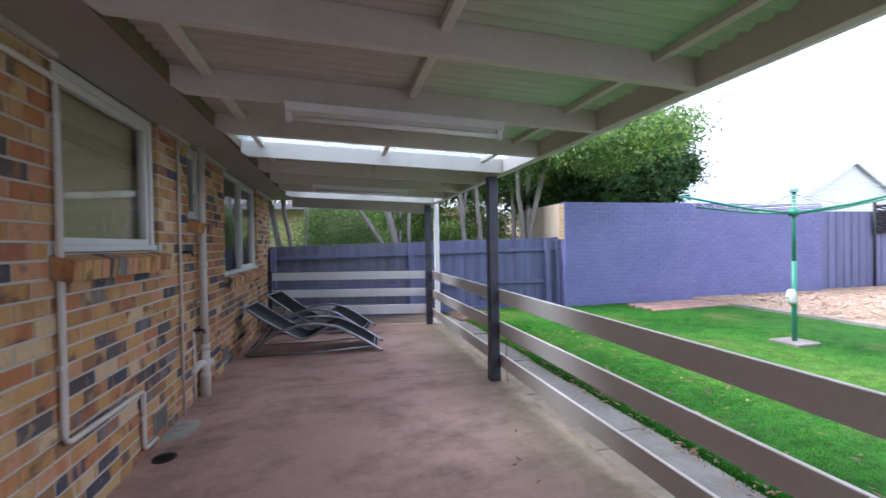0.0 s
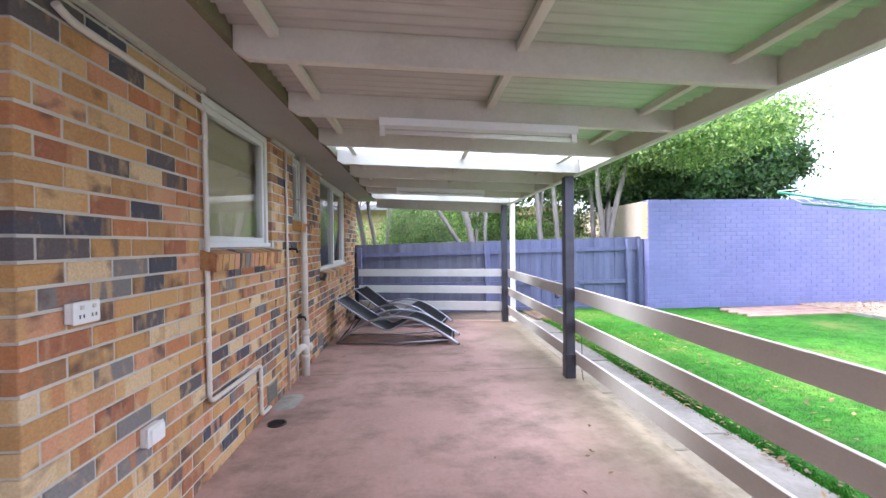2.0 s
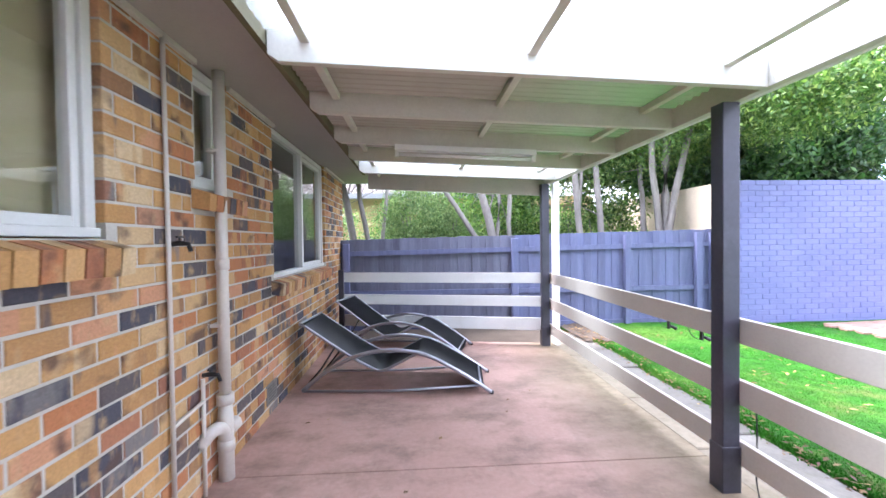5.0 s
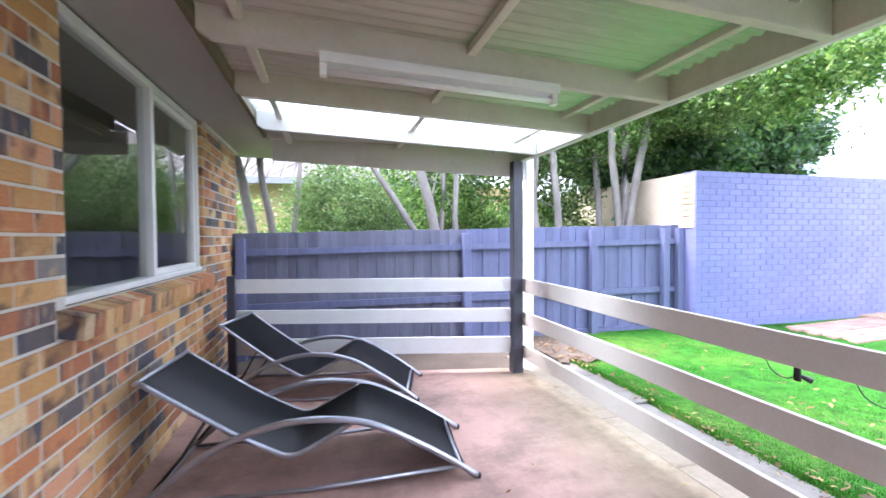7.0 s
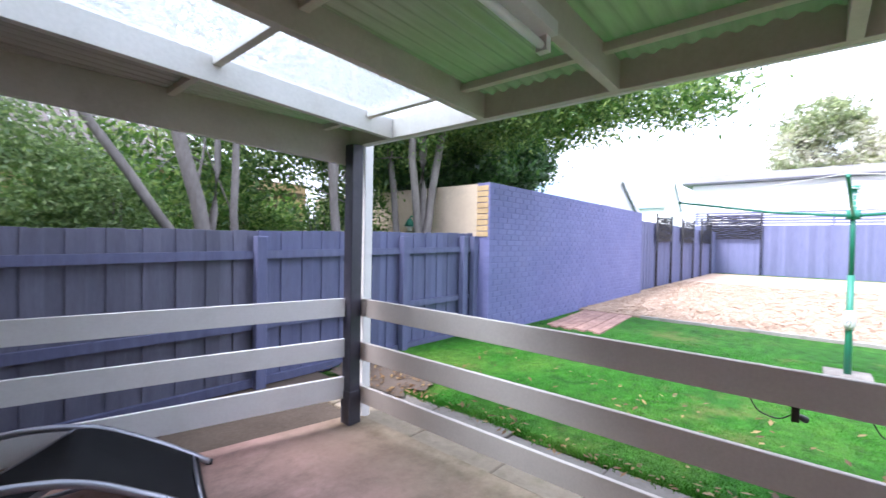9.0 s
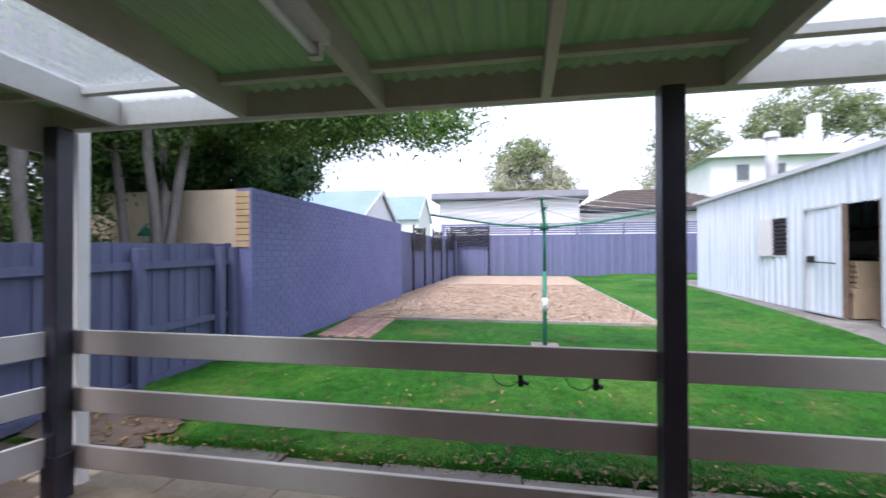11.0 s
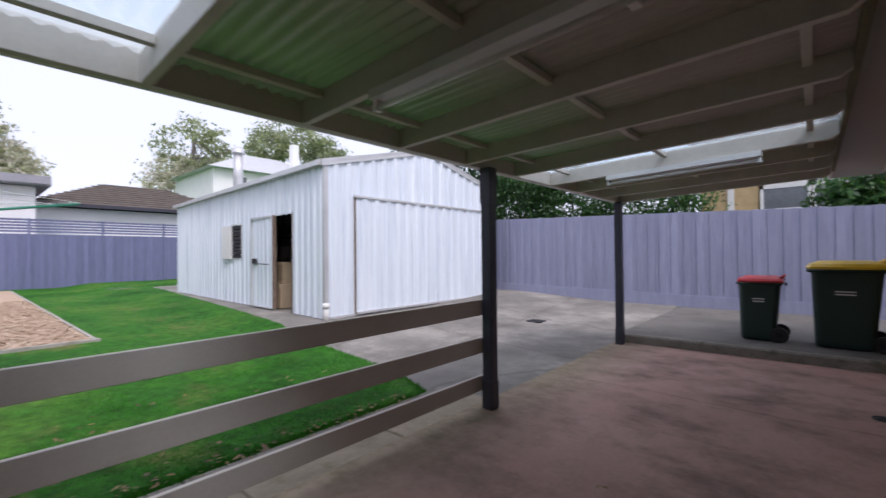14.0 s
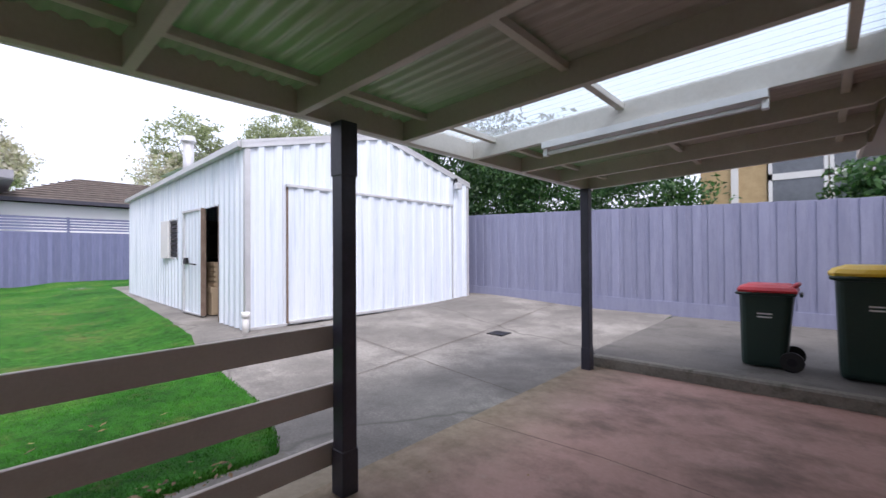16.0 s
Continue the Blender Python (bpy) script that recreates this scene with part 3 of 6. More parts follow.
rb.faces.new((rb.verts[0], rb.verts[2], rb.verts[4]))
rb.faces.new((rb.verts[1], rb.verts[3], rb.verts[5]))
solid("house_roof", rb, M_TILE, "tiled house roof above the eaves", "roof", "structure")
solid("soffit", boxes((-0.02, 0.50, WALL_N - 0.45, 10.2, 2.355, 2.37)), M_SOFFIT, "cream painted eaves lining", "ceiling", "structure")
solid("soffit_bead", boxes((0.004, 0.028, WALL_N, 3.36, 2.325, 2.353), (0.004, 0.028, 4.57, 5.23, 2.325, 2.353), (0.004, 0.028, 5.63, 6.49, 2.325, 2.353), (0.004, 0.028, 8.51, WALL_S, 2.325, 2.353)), M_RAFTER, "cream timber bead along the top of the wall", "trim", "structure")
solid("eaves_fascia", boxes((0.50, 0.53, WALL_N - 0.45, -2.0, 2.34, 2.48), (0.50, 0.53, 8.5, 10.2, 2.34, 2.48)), M_RAFTER, "cream painted eaves fascia beyond the verandah", "trim", "structure")
solid("fascia", boxes((0.50, 0.53, -2.0, 8.5, 2.24, 2.45)), M_LEDGER, "bare weathered timber ledger board at the eaves", "trim", "structure")


def put_bricks(wall, bricks, origin, material, island, axis, near, depth=0.10, chamfer=0.004, jitter=0.0025, seed=1):
    """Bricks as parts where near(u) holds, the rest joined. axis 'x': face to +x, u along y. axis '-y': face to -y, u along x."""
    rng = random.Random(seed)
    meshes, vs, fs = {}, [], []
    count = 0
    for u, z, w, h in bricks:
        j = rng.uniform(-jitter, jitter)
        if axis == "x":
            place = Matrix.Translation((origin + j, u, z))
        else:
            place = Matrix.Translation((u, origin - j, z)) @ Matrix.Rotation(-math.pi / 2, 4, 'Z')
        if near(u, z) and count < 300:
            count += 1
            key = round(w, 2)
            if key not in meshes:
                bv, bf = chamfer_block(key, h, depth, chamfer)
                meshes[key] = raw("brick", bv, bf, material)
            ob = new("brick", meshes[key])
            ob.matrix_world = place
            ob.parent = wall
        else:
            bv, bf = chamfer_block(w, h, depth, chamfer)
            k = len(vs)
            vs += [place @ Vector(p) for p in bv]
            fs += [tuple(i + k for i in q) for q in bf]
    ob = new("brickwork", raw("brickwork", vs, fs, island))
    ob.parent = wall
    tagged(ob, kind="stuff")


# ---- verandah frame ----
RAFTERS = [8.32, 7.90, 7.12, 6.37, 5.58, 4.82, 4.05, 3.28, 2.53, 1.78, 1.02, 0.27, -0.45, -1.2, -1.92]
CLEAR_BAYS = [(4.05, 4.82), (7.12, 7.90), (0.27, 1.02)]


def rafter_z(x):
    return 2.173 - 0.09 * (x - 0.55) / 2.31


def rafter(y):
    bm = bmesh.new()
    xa, xb, w, d = 0.535, 2.862, 0.022, 0.141
    ring = []
    for x, lo in ((xa, 0.03), (xa + 0.05, 0.0), (xb, 0.0)):
        z = rafter_z(x)
        ring.append([bm.verts.new((x, y + sy * w, z + dz)) for sy, dz in ((-1, lo), (1, lo), (1, d), (-1, d))])
    for a, b in zip(ring, ring[1:]):
        for k in range(4):
            bm.faces.new((a[k], a[(k + 1) % 4], b[(k + 1) % 4], b[k]))
    bm.faces.new(ring[0][::-1])
    bm.faces.new(ring[-1])
    bmesh.ops.bevel(bm, geom=list(bm.edges), offset=0.002, segments=1, affect='EDGES')
    return solid("rafter", bm, M_RAFTER, "cream painted timber rafter under the verandah roof", "rafter", group="verandah rafters")


def end_y(x):
    """The verandah's far end runs askew: y of its line at x."""
    return 8.37 + (2.86 - x) * 0.195


def end_board():
    bm = bmesh.new()
    ring = []
    for x in (0.535, 2.862):
        z = 2.10 - 0.155 * (x - 0.535) / 2.327
        ring.append([bm.verts.new((x, end_y(x) + sy * 0.02, z + dz)) for sy, dz in ((-1, 0), (1, 0), (1, rafter_z(x) + 0.126 - z), (-1, rafter_z(x) + 0.126 - z))])
    for k in range(4):
        bm.faces.new((ring[0][k], ring[0][(k + 1) % 4], ring[1][(k + 1) % 4], ring[1][k]))
    bm.faces.new(ring[0][::-1])
    bm.faces.new(ring[1])
    solid("end_board", bm, M_RAFTER, "deep cream painted board closing the verandah roof's end", "board", "structure")


for y in RAFTERS[1:]:
    rafter(y)
end_board()
BLOCKS_X = (0.70, 1.72, 2.66)
for ya, yb in zip(RAFTERS[1:], RAFTERS):
    for x in BLOCKS_X:
        zt = rafter_z(x) + 0.126
        yb = end_y(x) if yb > 8 else yb
        solid("roof_batten", boxes((x - 0.021, x + 0.021, ya + 0.0225, yb - 0.0225, zt - 0.040, zt - 0.002), bev=0.002), M_RAFTER, "thin cream timber batten between two rafters", "batten", group="verandah battens")
solid("edge_beam", boxes((2.864, 2.91, -2.05, 8.46, 2.085, 2.235), bev=0.003), M_RAFTER, "long cream painted timber beam along the verandah's outer edge", "beam", "structure")
solid("gutter_cap", boxes((2.912, 2.945, -2.05, 8.46, 2.085, 2.30), bev=0.003), M_WHITE, "white painted fascia along the verandah's outer edge", "trim", "structure")


def corrugated(name, x0, x1, y0, y1, material, label, lift=0.125, pitch=0.076, amp=0.009):
    n = max(4, int((y1 - y0) / pitch * 6))
    v, f = [], []
    for i in range(n + 1):
        y = y0 + (y1 - y0) * i / n
        dz = amp * math.sin(y / pitch * math.tau) + amp
        for x in (x0, (x0 + x1) / 2, x1):
            v.append((x, min(y, end_y(x)), rafter_z(x) + lift + dz))
    for i in range(n):
        for k in (0, 1):
            a = i * 3 + k
            f.append((a, a + 1, a + 4, a + 3))
    ob = new(name, raw(name, v, f, material, True))
    return tagged(ob, label, "roof sheet", kind="structure")


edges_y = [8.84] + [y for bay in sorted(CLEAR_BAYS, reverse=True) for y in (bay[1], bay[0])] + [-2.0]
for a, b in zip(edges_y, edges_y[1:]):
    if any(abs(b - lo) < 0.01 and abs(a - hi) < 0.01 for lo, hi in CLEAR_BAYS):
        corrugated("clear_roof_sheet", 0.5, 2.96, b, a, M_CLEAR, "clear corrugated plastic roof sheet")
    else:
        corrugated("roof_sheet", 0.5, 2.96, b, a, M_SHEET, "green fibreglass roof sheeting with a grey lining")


# ---- posts and rails ----
def post(x, y, base, top=2.20, sleeve=True):
    e = thing("post", (x, y, base), "dark navy painted timber verandah post", "post", "verandah posts")
    part("shaft", boxes((x - 0.048, x + 0.048, y - 0.048, y + 0.048, base, top), bev=0.004), M_POST, e)
    if sleeve:
        part("collar", boxes((x - 0.053, x + 0.053, y - 0.053, y + 0.053, base, base + 0.25), bev=0.003), M_POST, e)
    if y < 2 and y > 0:
        part("upper_block", boxes((x - 0.054, x + 0.054, y - 0.054, y + 0.054, 1.78, 2.086), bev=0.003), M_POST, e)
    return e


for x, y in ((2.842, 8.27), (2.845, 5.06), (2.83, 1.53)):
    post(x, y, 0.0, 2.083)
post(2.86, -1.83, 0.0, 2.083)
solid("half_post", boxes((0.10, 0.17, 8.85, 8.92, 0.0, 0.98), bev=0.003), M_POST, "short dark post against the brick wall", "post", group="verandah posts")


def rails_along():
    for z0, z1 in ((0.80, 0.935), (0.47, 0.605), (0.145, 0.275)):
        for a, b in ((1.48, 5.03), (5.035, 8.34)):
            solid("rail", boxes((2.897, 2.925, a, b, z0, z1), bev=0.003), M_RAIL, "flat beige painted timber fence rail", "rail", group="verandah rails")
    for z0, z1 in ((0.805, 0.94), (0.50, 0.635), (0.19, 0.35)):
        bm = bmesh.new()
        ring = [[bm.verts.new((x, y + dy, z)) for dy, z in ((0, z0), (0.028, z0), (0.028, z1), (0, z1))] for x, y in ((0.10, 8.94), (2.80, 8.29))]
        for k in range(4):
            bm.faces.new((ring[0][k], ring[0][(k + 1) % 4], ring[1][(k + 1) % 4], ring[1][k]))
        bm.faces.new(ring[0][::-1])
        bm.faces.new(ring[1])
        # white instead of beige: the stronger light on the end rails is in the colour
        solid("rail", bm, M_WHITE, "flat timber fence rail at the verandah's end, coloured paler for its stronger light", "rail", group="end rails")


rails_along()
solid("white_post", boxes((2.97, 3.05, 8.30, 8.38, -0.05, 2.20), bev=0.004), M_WHITE, "white painted square post outside the rails", "post")


# ---- fences ----
def paling_fence_south():
    e = thing("fence", (-1, 9.6, -0.1), "violet painted paling fence with rails on this side", "fence", kind="structure")
    rng = random.Random(11)
    x, i = 0.005, 0
    while x < 6.12:
        lap = i % 2
        w = 0.155 if lap else 0.12
        top = 1.40 + 0.018 * x + rng.uniform(-0.006, 0.006)
        y = 9.64 if lap else 9.625
        bm = boxes((x, x + w, y, y + 0.014, -0.12, top), bev=0.002)
        # palings behind the verandah take the greyed, shaded colour
        part("paling", bm, M_PALING_SHADE if x < 2.7 else M_PALING, e)
        x += 0.115
        i += 1
    for za, zb in ((1.13, 1.23), (0.52, 0.52), (-0.02, -0.02)):
        bm = bmesh.new()
        r = []
        for x in (0.005, 6.1):
            z = za + (zb - za) * (x + 0.9) / 7
            r.append([bm.verts.new((x, yy, z + dz)) for yy, dz in ((9.575, 0), (9.622, 0), (9.622, 0.075), (9.575, 0.075))])
        for k in range(4):
            bm.faces.new((r[0][k], r[0][(k + 1) % 4], r[1][(k + 1) % 4], r[1][k]))
        bm.faces.new(r[0][::-1])
        bm.faces.new(r[1])
        part("fence_rail", bm, M_PALING, e)
    for x in (0.1, 2.75, 4.60, 5.80, 6.055):
        part("fence_post", boxes((x - 0.05, x + 0.05, 9.51, 9.60, -0.15, 1.34 + 0.02 * x), bev=0.006), M_PALING, e)


paling_fence_south()


def garden_wall():
    w = solid("garden_wall", boxes((6.112, 13.5, 9.3165, 9.55, -0.1, 2.27)), M_PMORTAR, "tall violet painted brick garden wall", "wall", "structure")
    bricks = lay_bricks(6.10, 13.5, -0.06, 2.28, [])
    put_bricks(w, bricks, 9.31, M_PBRICK, M_PBRICK_ISLAND, "-y", lambda u, z: u < 8.7, 0.1, 0.0035, 0.0015, 3)
    g = solid("garage", boxes((6.112, 6.3, 9.552, 14.0, -0.1, 2.26), (6.3, 13.5, 9.552, 14.0, 2.1, 2.25)), M_CREAMWALL, "cream rendered garage wall behind the fence", "building", "structure")
    part("quoin", boxes(*[(6.095, 6.11, 9.34, 9.55, 1.46 + i * 0.0865, 1.46 + i * 0.0865 + 0.076) for i in range(9)], bev=0.003), M_YBRICK, g)


garden_wall()


def paling_fence_north():
    e = thing("fence_north", (0, -6.1, 0.1), "tall lilac painted lapped paling fence", "fence", kind="structure")
    rng = random.Random(12)
    x, i = -3.0, 0
    while x < 9.6:
        lap = i % 2
        w = 0.165 if lap else 0.14
        y = -6.12 if lap else -6.104
        zb = 0.30
        bm = boxes((x, x + w, y - 0.014, y, zb, 2.15 + 0.028 * x + rng.uniform(-0.006, 0.006)), bev=0.002)
        part("paling", bm, M_PALING_N, e)
        x += 0.125
        i += 1
    bm = bmesh.new()
    r = []
    for x in (-3.0, 9.6):
        z = 0.17 + 0.02 * x
        r.append([bm.verts.new((x, yy, z + dz)) for yy, dz in ((-6.13, -0.2), (-6.085, -0.2), (-6.085, 0.16), (-6.13, 0.16))])
    for k in range(4):
        bm.faces.new((r[0][k], r[0][(k + 1) % 4], r[1][(k + 1) % 4], r[1][k]))
    bm.faces.new(r[0][::-1])
    bm.faces.new(r[1])
    part("plinth_board", bm, M_PALING_N, e)


paling_fence_north()


def far_fence():
    e = thing("fence_far", (27, 0, 0), "violet painted paling fence with slatted top at the garden's end", "fence", kind="structure")
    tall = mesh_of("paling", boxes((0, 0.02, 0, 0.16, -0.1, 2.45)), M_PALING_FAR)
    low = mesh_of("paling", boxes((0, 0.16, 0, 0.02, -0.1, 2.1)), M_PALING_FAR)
    y, i = -8.0, 0
    while y < 10.6:
        ob = new("paling", tall)
        ob.parent = e
        ob.location = (0.02 * (i % 2), y, 0)
        y += 0.14
        i += 1
    for k in range(5):
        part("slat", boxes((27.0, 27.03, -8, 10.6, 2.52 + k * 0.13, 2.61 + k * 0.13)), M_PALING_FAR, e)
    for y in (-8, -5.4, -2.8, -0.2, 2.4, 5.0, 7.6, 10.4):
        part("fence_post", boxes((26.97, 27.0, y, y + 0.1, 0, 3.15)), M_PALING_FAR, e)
    x = 13.5
    i = 0
    while x < 27:
        ob = new("paling", low)
        ob.parent = e
        ob.location = (x - 27, 9.55 + 0.02 * (i % 2), 0)
        x += 0.14
        i += 1


far_fence()


# ---- windows and doors ----
def window(name, y0, y1, z0, z1, mullions, blind, label):
    w = thing(name, (-0.06, (y0 + y1) / 2, z0), label, "window", kind="structure")
    fw = 0.05
    outer = boxes((-0.115, -0.03, y0, y0 + fw, z0, z1), (-0.115, -0.03, y1 - fw, y1, z0, z1), (-0.115, -0.03, y0 + fw, y1 - fw, z1 - fw, z1), (-0.115, -0.012, y0 - 0.0, y1, z0, z0 + fw * 0.7), bev=0.003)
    part("window_frame", outer, M_FRAME, w)
    ys = [y0 + fw] + mullions + [y1 - fw]
    for m in mullions:
        part("mullion", boxes((-0.11, -0.028, m - 0.025, m + 0.025, z0 + fw * 0.7, z1 - fw), bev=0.003), M_FRAME, w)
    for i, (a, b) in enumerate(zip(ys, ys[1:])):
        a2, b2 = (a + 0.025 if i else a), (b - 0.025 if i < len(ys) - 2 else b)
        zz0, zz1 = z0 + fw * 0.7, z1 - fw
        s = 0.042
        if len(ys) == 2 or i == len(ys) - 2:
            part("sash", boxes((-0.095, -0.045, a2 + 0.003, a2 + s, zz0, zz1), (-0.095, -0.045, b2 - s, b2 - 0.003, zz0, zz1), (-0.095, -0.045, a2 + s, b2 - s, zz1 - s, zz1), (-0.095, -0.045, a2 + s, b2 - s, zz0, zz0 + s), bev=0.003), M_FRAME, w)
            a2, b2, zz0, zz1 = a2 + s, b2 - s, zz0 + s, zz1 - s
        p = part("pane", boxes((-0.074, -0.070, a2 - 0.004, b2 + 0.004, zz0 - 0.004, zz1 + 0.004)), M_GLASS, w)
        p.visible_shadow = False
    if blind:
        solid("roller_blind", boxes((-0.150, -0.146, y0 + 0.02, y1 - 0.02, z0 + 0.01, z1 - 0.02)), M_BLIND, "drawn beige roller blind behind the window", "blind")
    return w


window("window_1", 3.37, 4.56, 1.40, 2.35, [], True, "white framed single-pane window with a drawn beige blind")
window("window_2", 5.24, 5.62, 1.68, 2.35, [], True, "small white framed bathroom window")
window("window_3", 6.5, 8.5, 1.07, 2.35, [7.52], False, "wide white timber window with a fixed and a hinged pane")
solid("curtain", boxes(*[(-0.34 + 0.02 * (i % 2), -0.32 + 0.02 * (i % 2), 6.3 + i * 0.05, 6.352 + i * 0.05, 0.4, 2.3) for i in range(9)]), M_BLIND, "bunched beige curtain behind the window", "curtain")


def sill(y0, y1, z0, z1):
    e = thing("window_sill", (0.02, (y0 + y1) / 2, z0), "sloping brick-on-edge window sill", "window sill", kind="structure")
    y = y0
    rng = random.Random(int(y0 * 10))
    while y < y1 - 0.03:
        w = min(0.086, y1 - y)
        bm = bmesh.new()
        ring = []
        for yy in (y + 0.005, y + w - 0.005):
            ring.append([bm.verts.new((xx, yy, zz)) for xx, zz in ((-0.03, z0 + 0.006), (0.086, z0 - 0.014 + rng.uniform(-0.003, 0.003)), (0.094, z1 - 0.042), (-0.03, z1 - 0.004), (-0.1, z1 + 0.004), (-0.1, z0 + 0.006))])
        for k in range(6):
            bm.faces.new((ring[0][k], ring[0][(k + 1) % 6], ring[1][(k + 1) % 6], ring[1][k]))
        bm.faces.new(ring[0][::-1])
        bm.faces.new(ring[1])
        part("brick", bm, M_BRICK, e)
        y += 0.086
    part("mortar_bed", boxes((-0.1, 0.076, y0 + 0.03, y1 - 0.03, z0 - 0.004, z1 - 0.05)), M_MORTAR, e)


for s in SILLS:
    sill(*s)


def doorway(y0, y1, z0, label):
    d = thing("door", (-0.1, (y0 + y1) / 2, z0), label, "door", kind="structure")
    part("door_frame", boxes((-0.2, -0.10, y0, y0 + 0.06, z0, 2.35), (-0.2, -0.10, y1 - 0.06, y1, z0, 2.35), (-0.2, -0.10, y0 + 0.06, y1 - 0.06, 2.12, 2.35), bev=0.003), M_FRAME, d)
    part("door_leaf", boxes((-0.19, -0.15, y0 + 0.063, y1 - 0.063, z0 + 0.01, 2.115), (-0.15, -0.142, y0 + 0.16, y1 - 0.16, z0 + 0.25, 1.0), (-0.15, -0.142, y0 + 0.16, y1 - 0.16, 1.15, 1.98), bev=0.003), M_FRAME, d)
    bm = tube(bmesh.new(), [(-0.15, y1 - 0.13, 1.05), (-0.11, y1 - 0.13, 1.05), (-0.105, y1 - 0.24, 1.05)], 0.009)
    part("door_handle", bm, M_ALU, d)
    part("threshold", boxes((-0.2, -0.004, y0, y1, -0.05, z0 - 0.004), bev=0.004), M_POST, d)


doorway(-1.5, -0.56, 0.12, "white painted back door in a brick recess")
doorway(1.05, 2.15, 0.02, "white framed sliding door beside the brick pier")


# ---- wall fittings ----
def elbow_path(pts, r=0.03):
    out = [Vector(pts[0])]
    for a, b, c in zip(pts, pts[1:], pts[2:]):
        a, b, c = Vector(a), Vector(b), Vector(c)
        p, q = b + (a - b).normalized() * r, b + (c - b).normalized() * r
        out += [p, (p + 2 * b + q) / 4, q]
    out.append(Vector(pts[-1]))
    return out


def gas_pipe():
    e = thing("gas_pipe", (0.02, 3.35, 0.05), "cream painted pipe bent along and down the brick wall", "pipe")
    pts = [(0.022, 2.30, 2.262), (0.022, 2.36, 2.235), (0.022, 3.345, 2.225), (0.022, 3.345, 0.475), (0.022, 4.18, 0.462), (0.022, 4.18, 0.06), (0.022, 4.38, 0.05)]
    part("tube", tube(bmesh.new(), elbow_path(pts, 0.045), 0.0155, 12), M_PIPE, e)
    for y, z in ((3.345, 2.05), (3.345, 0.85), (4.18, 0.28)):
        part("saddle", boxes((0.001, 0.03, y - 0.03, y + 0.03, z - 0.012, z + 0.012), bev=0.002), M_PIPE, e)


gas_pipe()


def water_pipes():
    e = thing("water_pipe", (0.02, 4.94, 0), "thin cream painted water pipe with a garden tap", "pipe")
    part("riser", tube(bmesh.new(), [(0.02, 4.94, 0.0), (0.02, 4.94, 1.3), (0.02, 4.93, 2.35)], 0.011), M_PIPE, e)
    part("tap_riser", tube(bmesh.new(), [(0.02, 5.23, 0.0), (0.02, 5.23, 0.64)], 0.011), M_PIPE, e)
    part("cross_pipe", tube(bmesh.new(), [(0.022, 4.94, 0.50), (0.022, 5.23, 0.52)], 0.010), M_PIPE, e)
    for y, z in ((5.23, 0.66), (4.96, 1.37)):
        t = part("tap", tube(bmesh.new(), [(0.02, y, z), (0.06, y, z + 0.005), (0.10, y, z), (0.112, y, z - 0.035)], [0.012, 0.014, 0.011, 0.010]), M_DARKSCREEN, e, "dark metal garden tap")
        part("tap_handle", boxes((0.055, 0.065, y - 0.025, y + 0.025, z + 0.03, z + 0.038), (0.057, 0.063, y - 0.004, y + 0.004, z + 0.01, z + 0.03)), M_DARKSCREEN, t)


water_pipes()


def down_pipe():
    e = thing("waste_pipe", (0.06, 5.4, 0), "cream plastic waste pipe with a side inlet near the floor", "pipe")
    part("upper_pipe", tube(bmesh.new(), [(0.06, 5.4, 0.42), (0.06, 5.4, 1.4), (0.06, 5.4, 2.355)], 0.033, 14), M_PIPE, e)
    part("lower_pipe", tube(bmesh.new(), [(0.06, 5.4, 0.0), (0.06, 5.4, 0.36), (0.06, 5.4, 0.46)], [0.043, 0.043, 0.036], 16), M_PIPE, e)
    for z in (0.47, 0.20, 1.25):
        part("collar", tube(bmesh.new(), [(0.06, 5.4, z - 0.03), (0.06, 5.4, z + 0.03)], 0.048 if z < 1 else 0.038, 16), M_PIPE, e)
    part("inlet_bend", tube(bmesh.new(), arc_points([(-0.01, 5.24, 0.27), (0.04, 5.27, 0.33), (0.06, 5.34, 0.32), (0.06, 5.40, 0.25)], 5), 0.036, 14), M_PIPE, e)
    part("inspection_cap", tube(bmesh.new(), [(0.06, 5.40, 0.30), (0.085, 5.465, 0.30), (0.09, 5.48, 0.30)], [0.037, 0.042, 0.037], 16), M_PIPE, e)
    for z in (0.9, 1.9):
        part("bracket", boxes((0.0, 0.06, 5.36, 5.44, z - 0.01, z + 0.01), bev=0.002), M_PIPE, e)


down_pipe()


def outlet(y, z, w, h, label, covered=False):
    e = thing("power_outlet", (0, y, z), label, "power outlet")
    part("back_box", boxes((0.0, 0.03, y - w / 2, y + w / 2, z - h / 2, z + h / 2), bev=0.004), M_PVC, e)
    part("plate", boxes((0.03, 0.042, y - w / 2 - 0.004, y + w / 2 + 0.004, z - h / 2 - 0.004, z + h / 2 + 0.004), bev=0.004), M_PVC, e)
    if covered:
        part("cover", boxes((0.042, 0.054, y - w / 2 + 0.006, y + w / 2 - 0.006, z - h / 2 + 0.006, z + h / 2 - 0.006), bev=0.005), M_PVC, e)
        return
    for k in (-0.25, 0.25):
        part("switch", boxes((0.042, 0.047, y + k * w - 0.008, y + k * w + 0.008, z + 0.012, z + 0.028), bev=0.001), M_PIPE, e)
        part("socket", boxes((0.0425, 0.0435, y + k * w - 0.012, y + k * w - 0.006, z - 0.02, z - 0.006), (0.0425, 0.0435, y + k * w + 0.006, y + k * w + 0.012, z - 0.02, z - 0.006)), M_BLACK, e)


outlet(2.39, 1.17, 0.12, 0.075, "cream double power outlet on the brick pier")
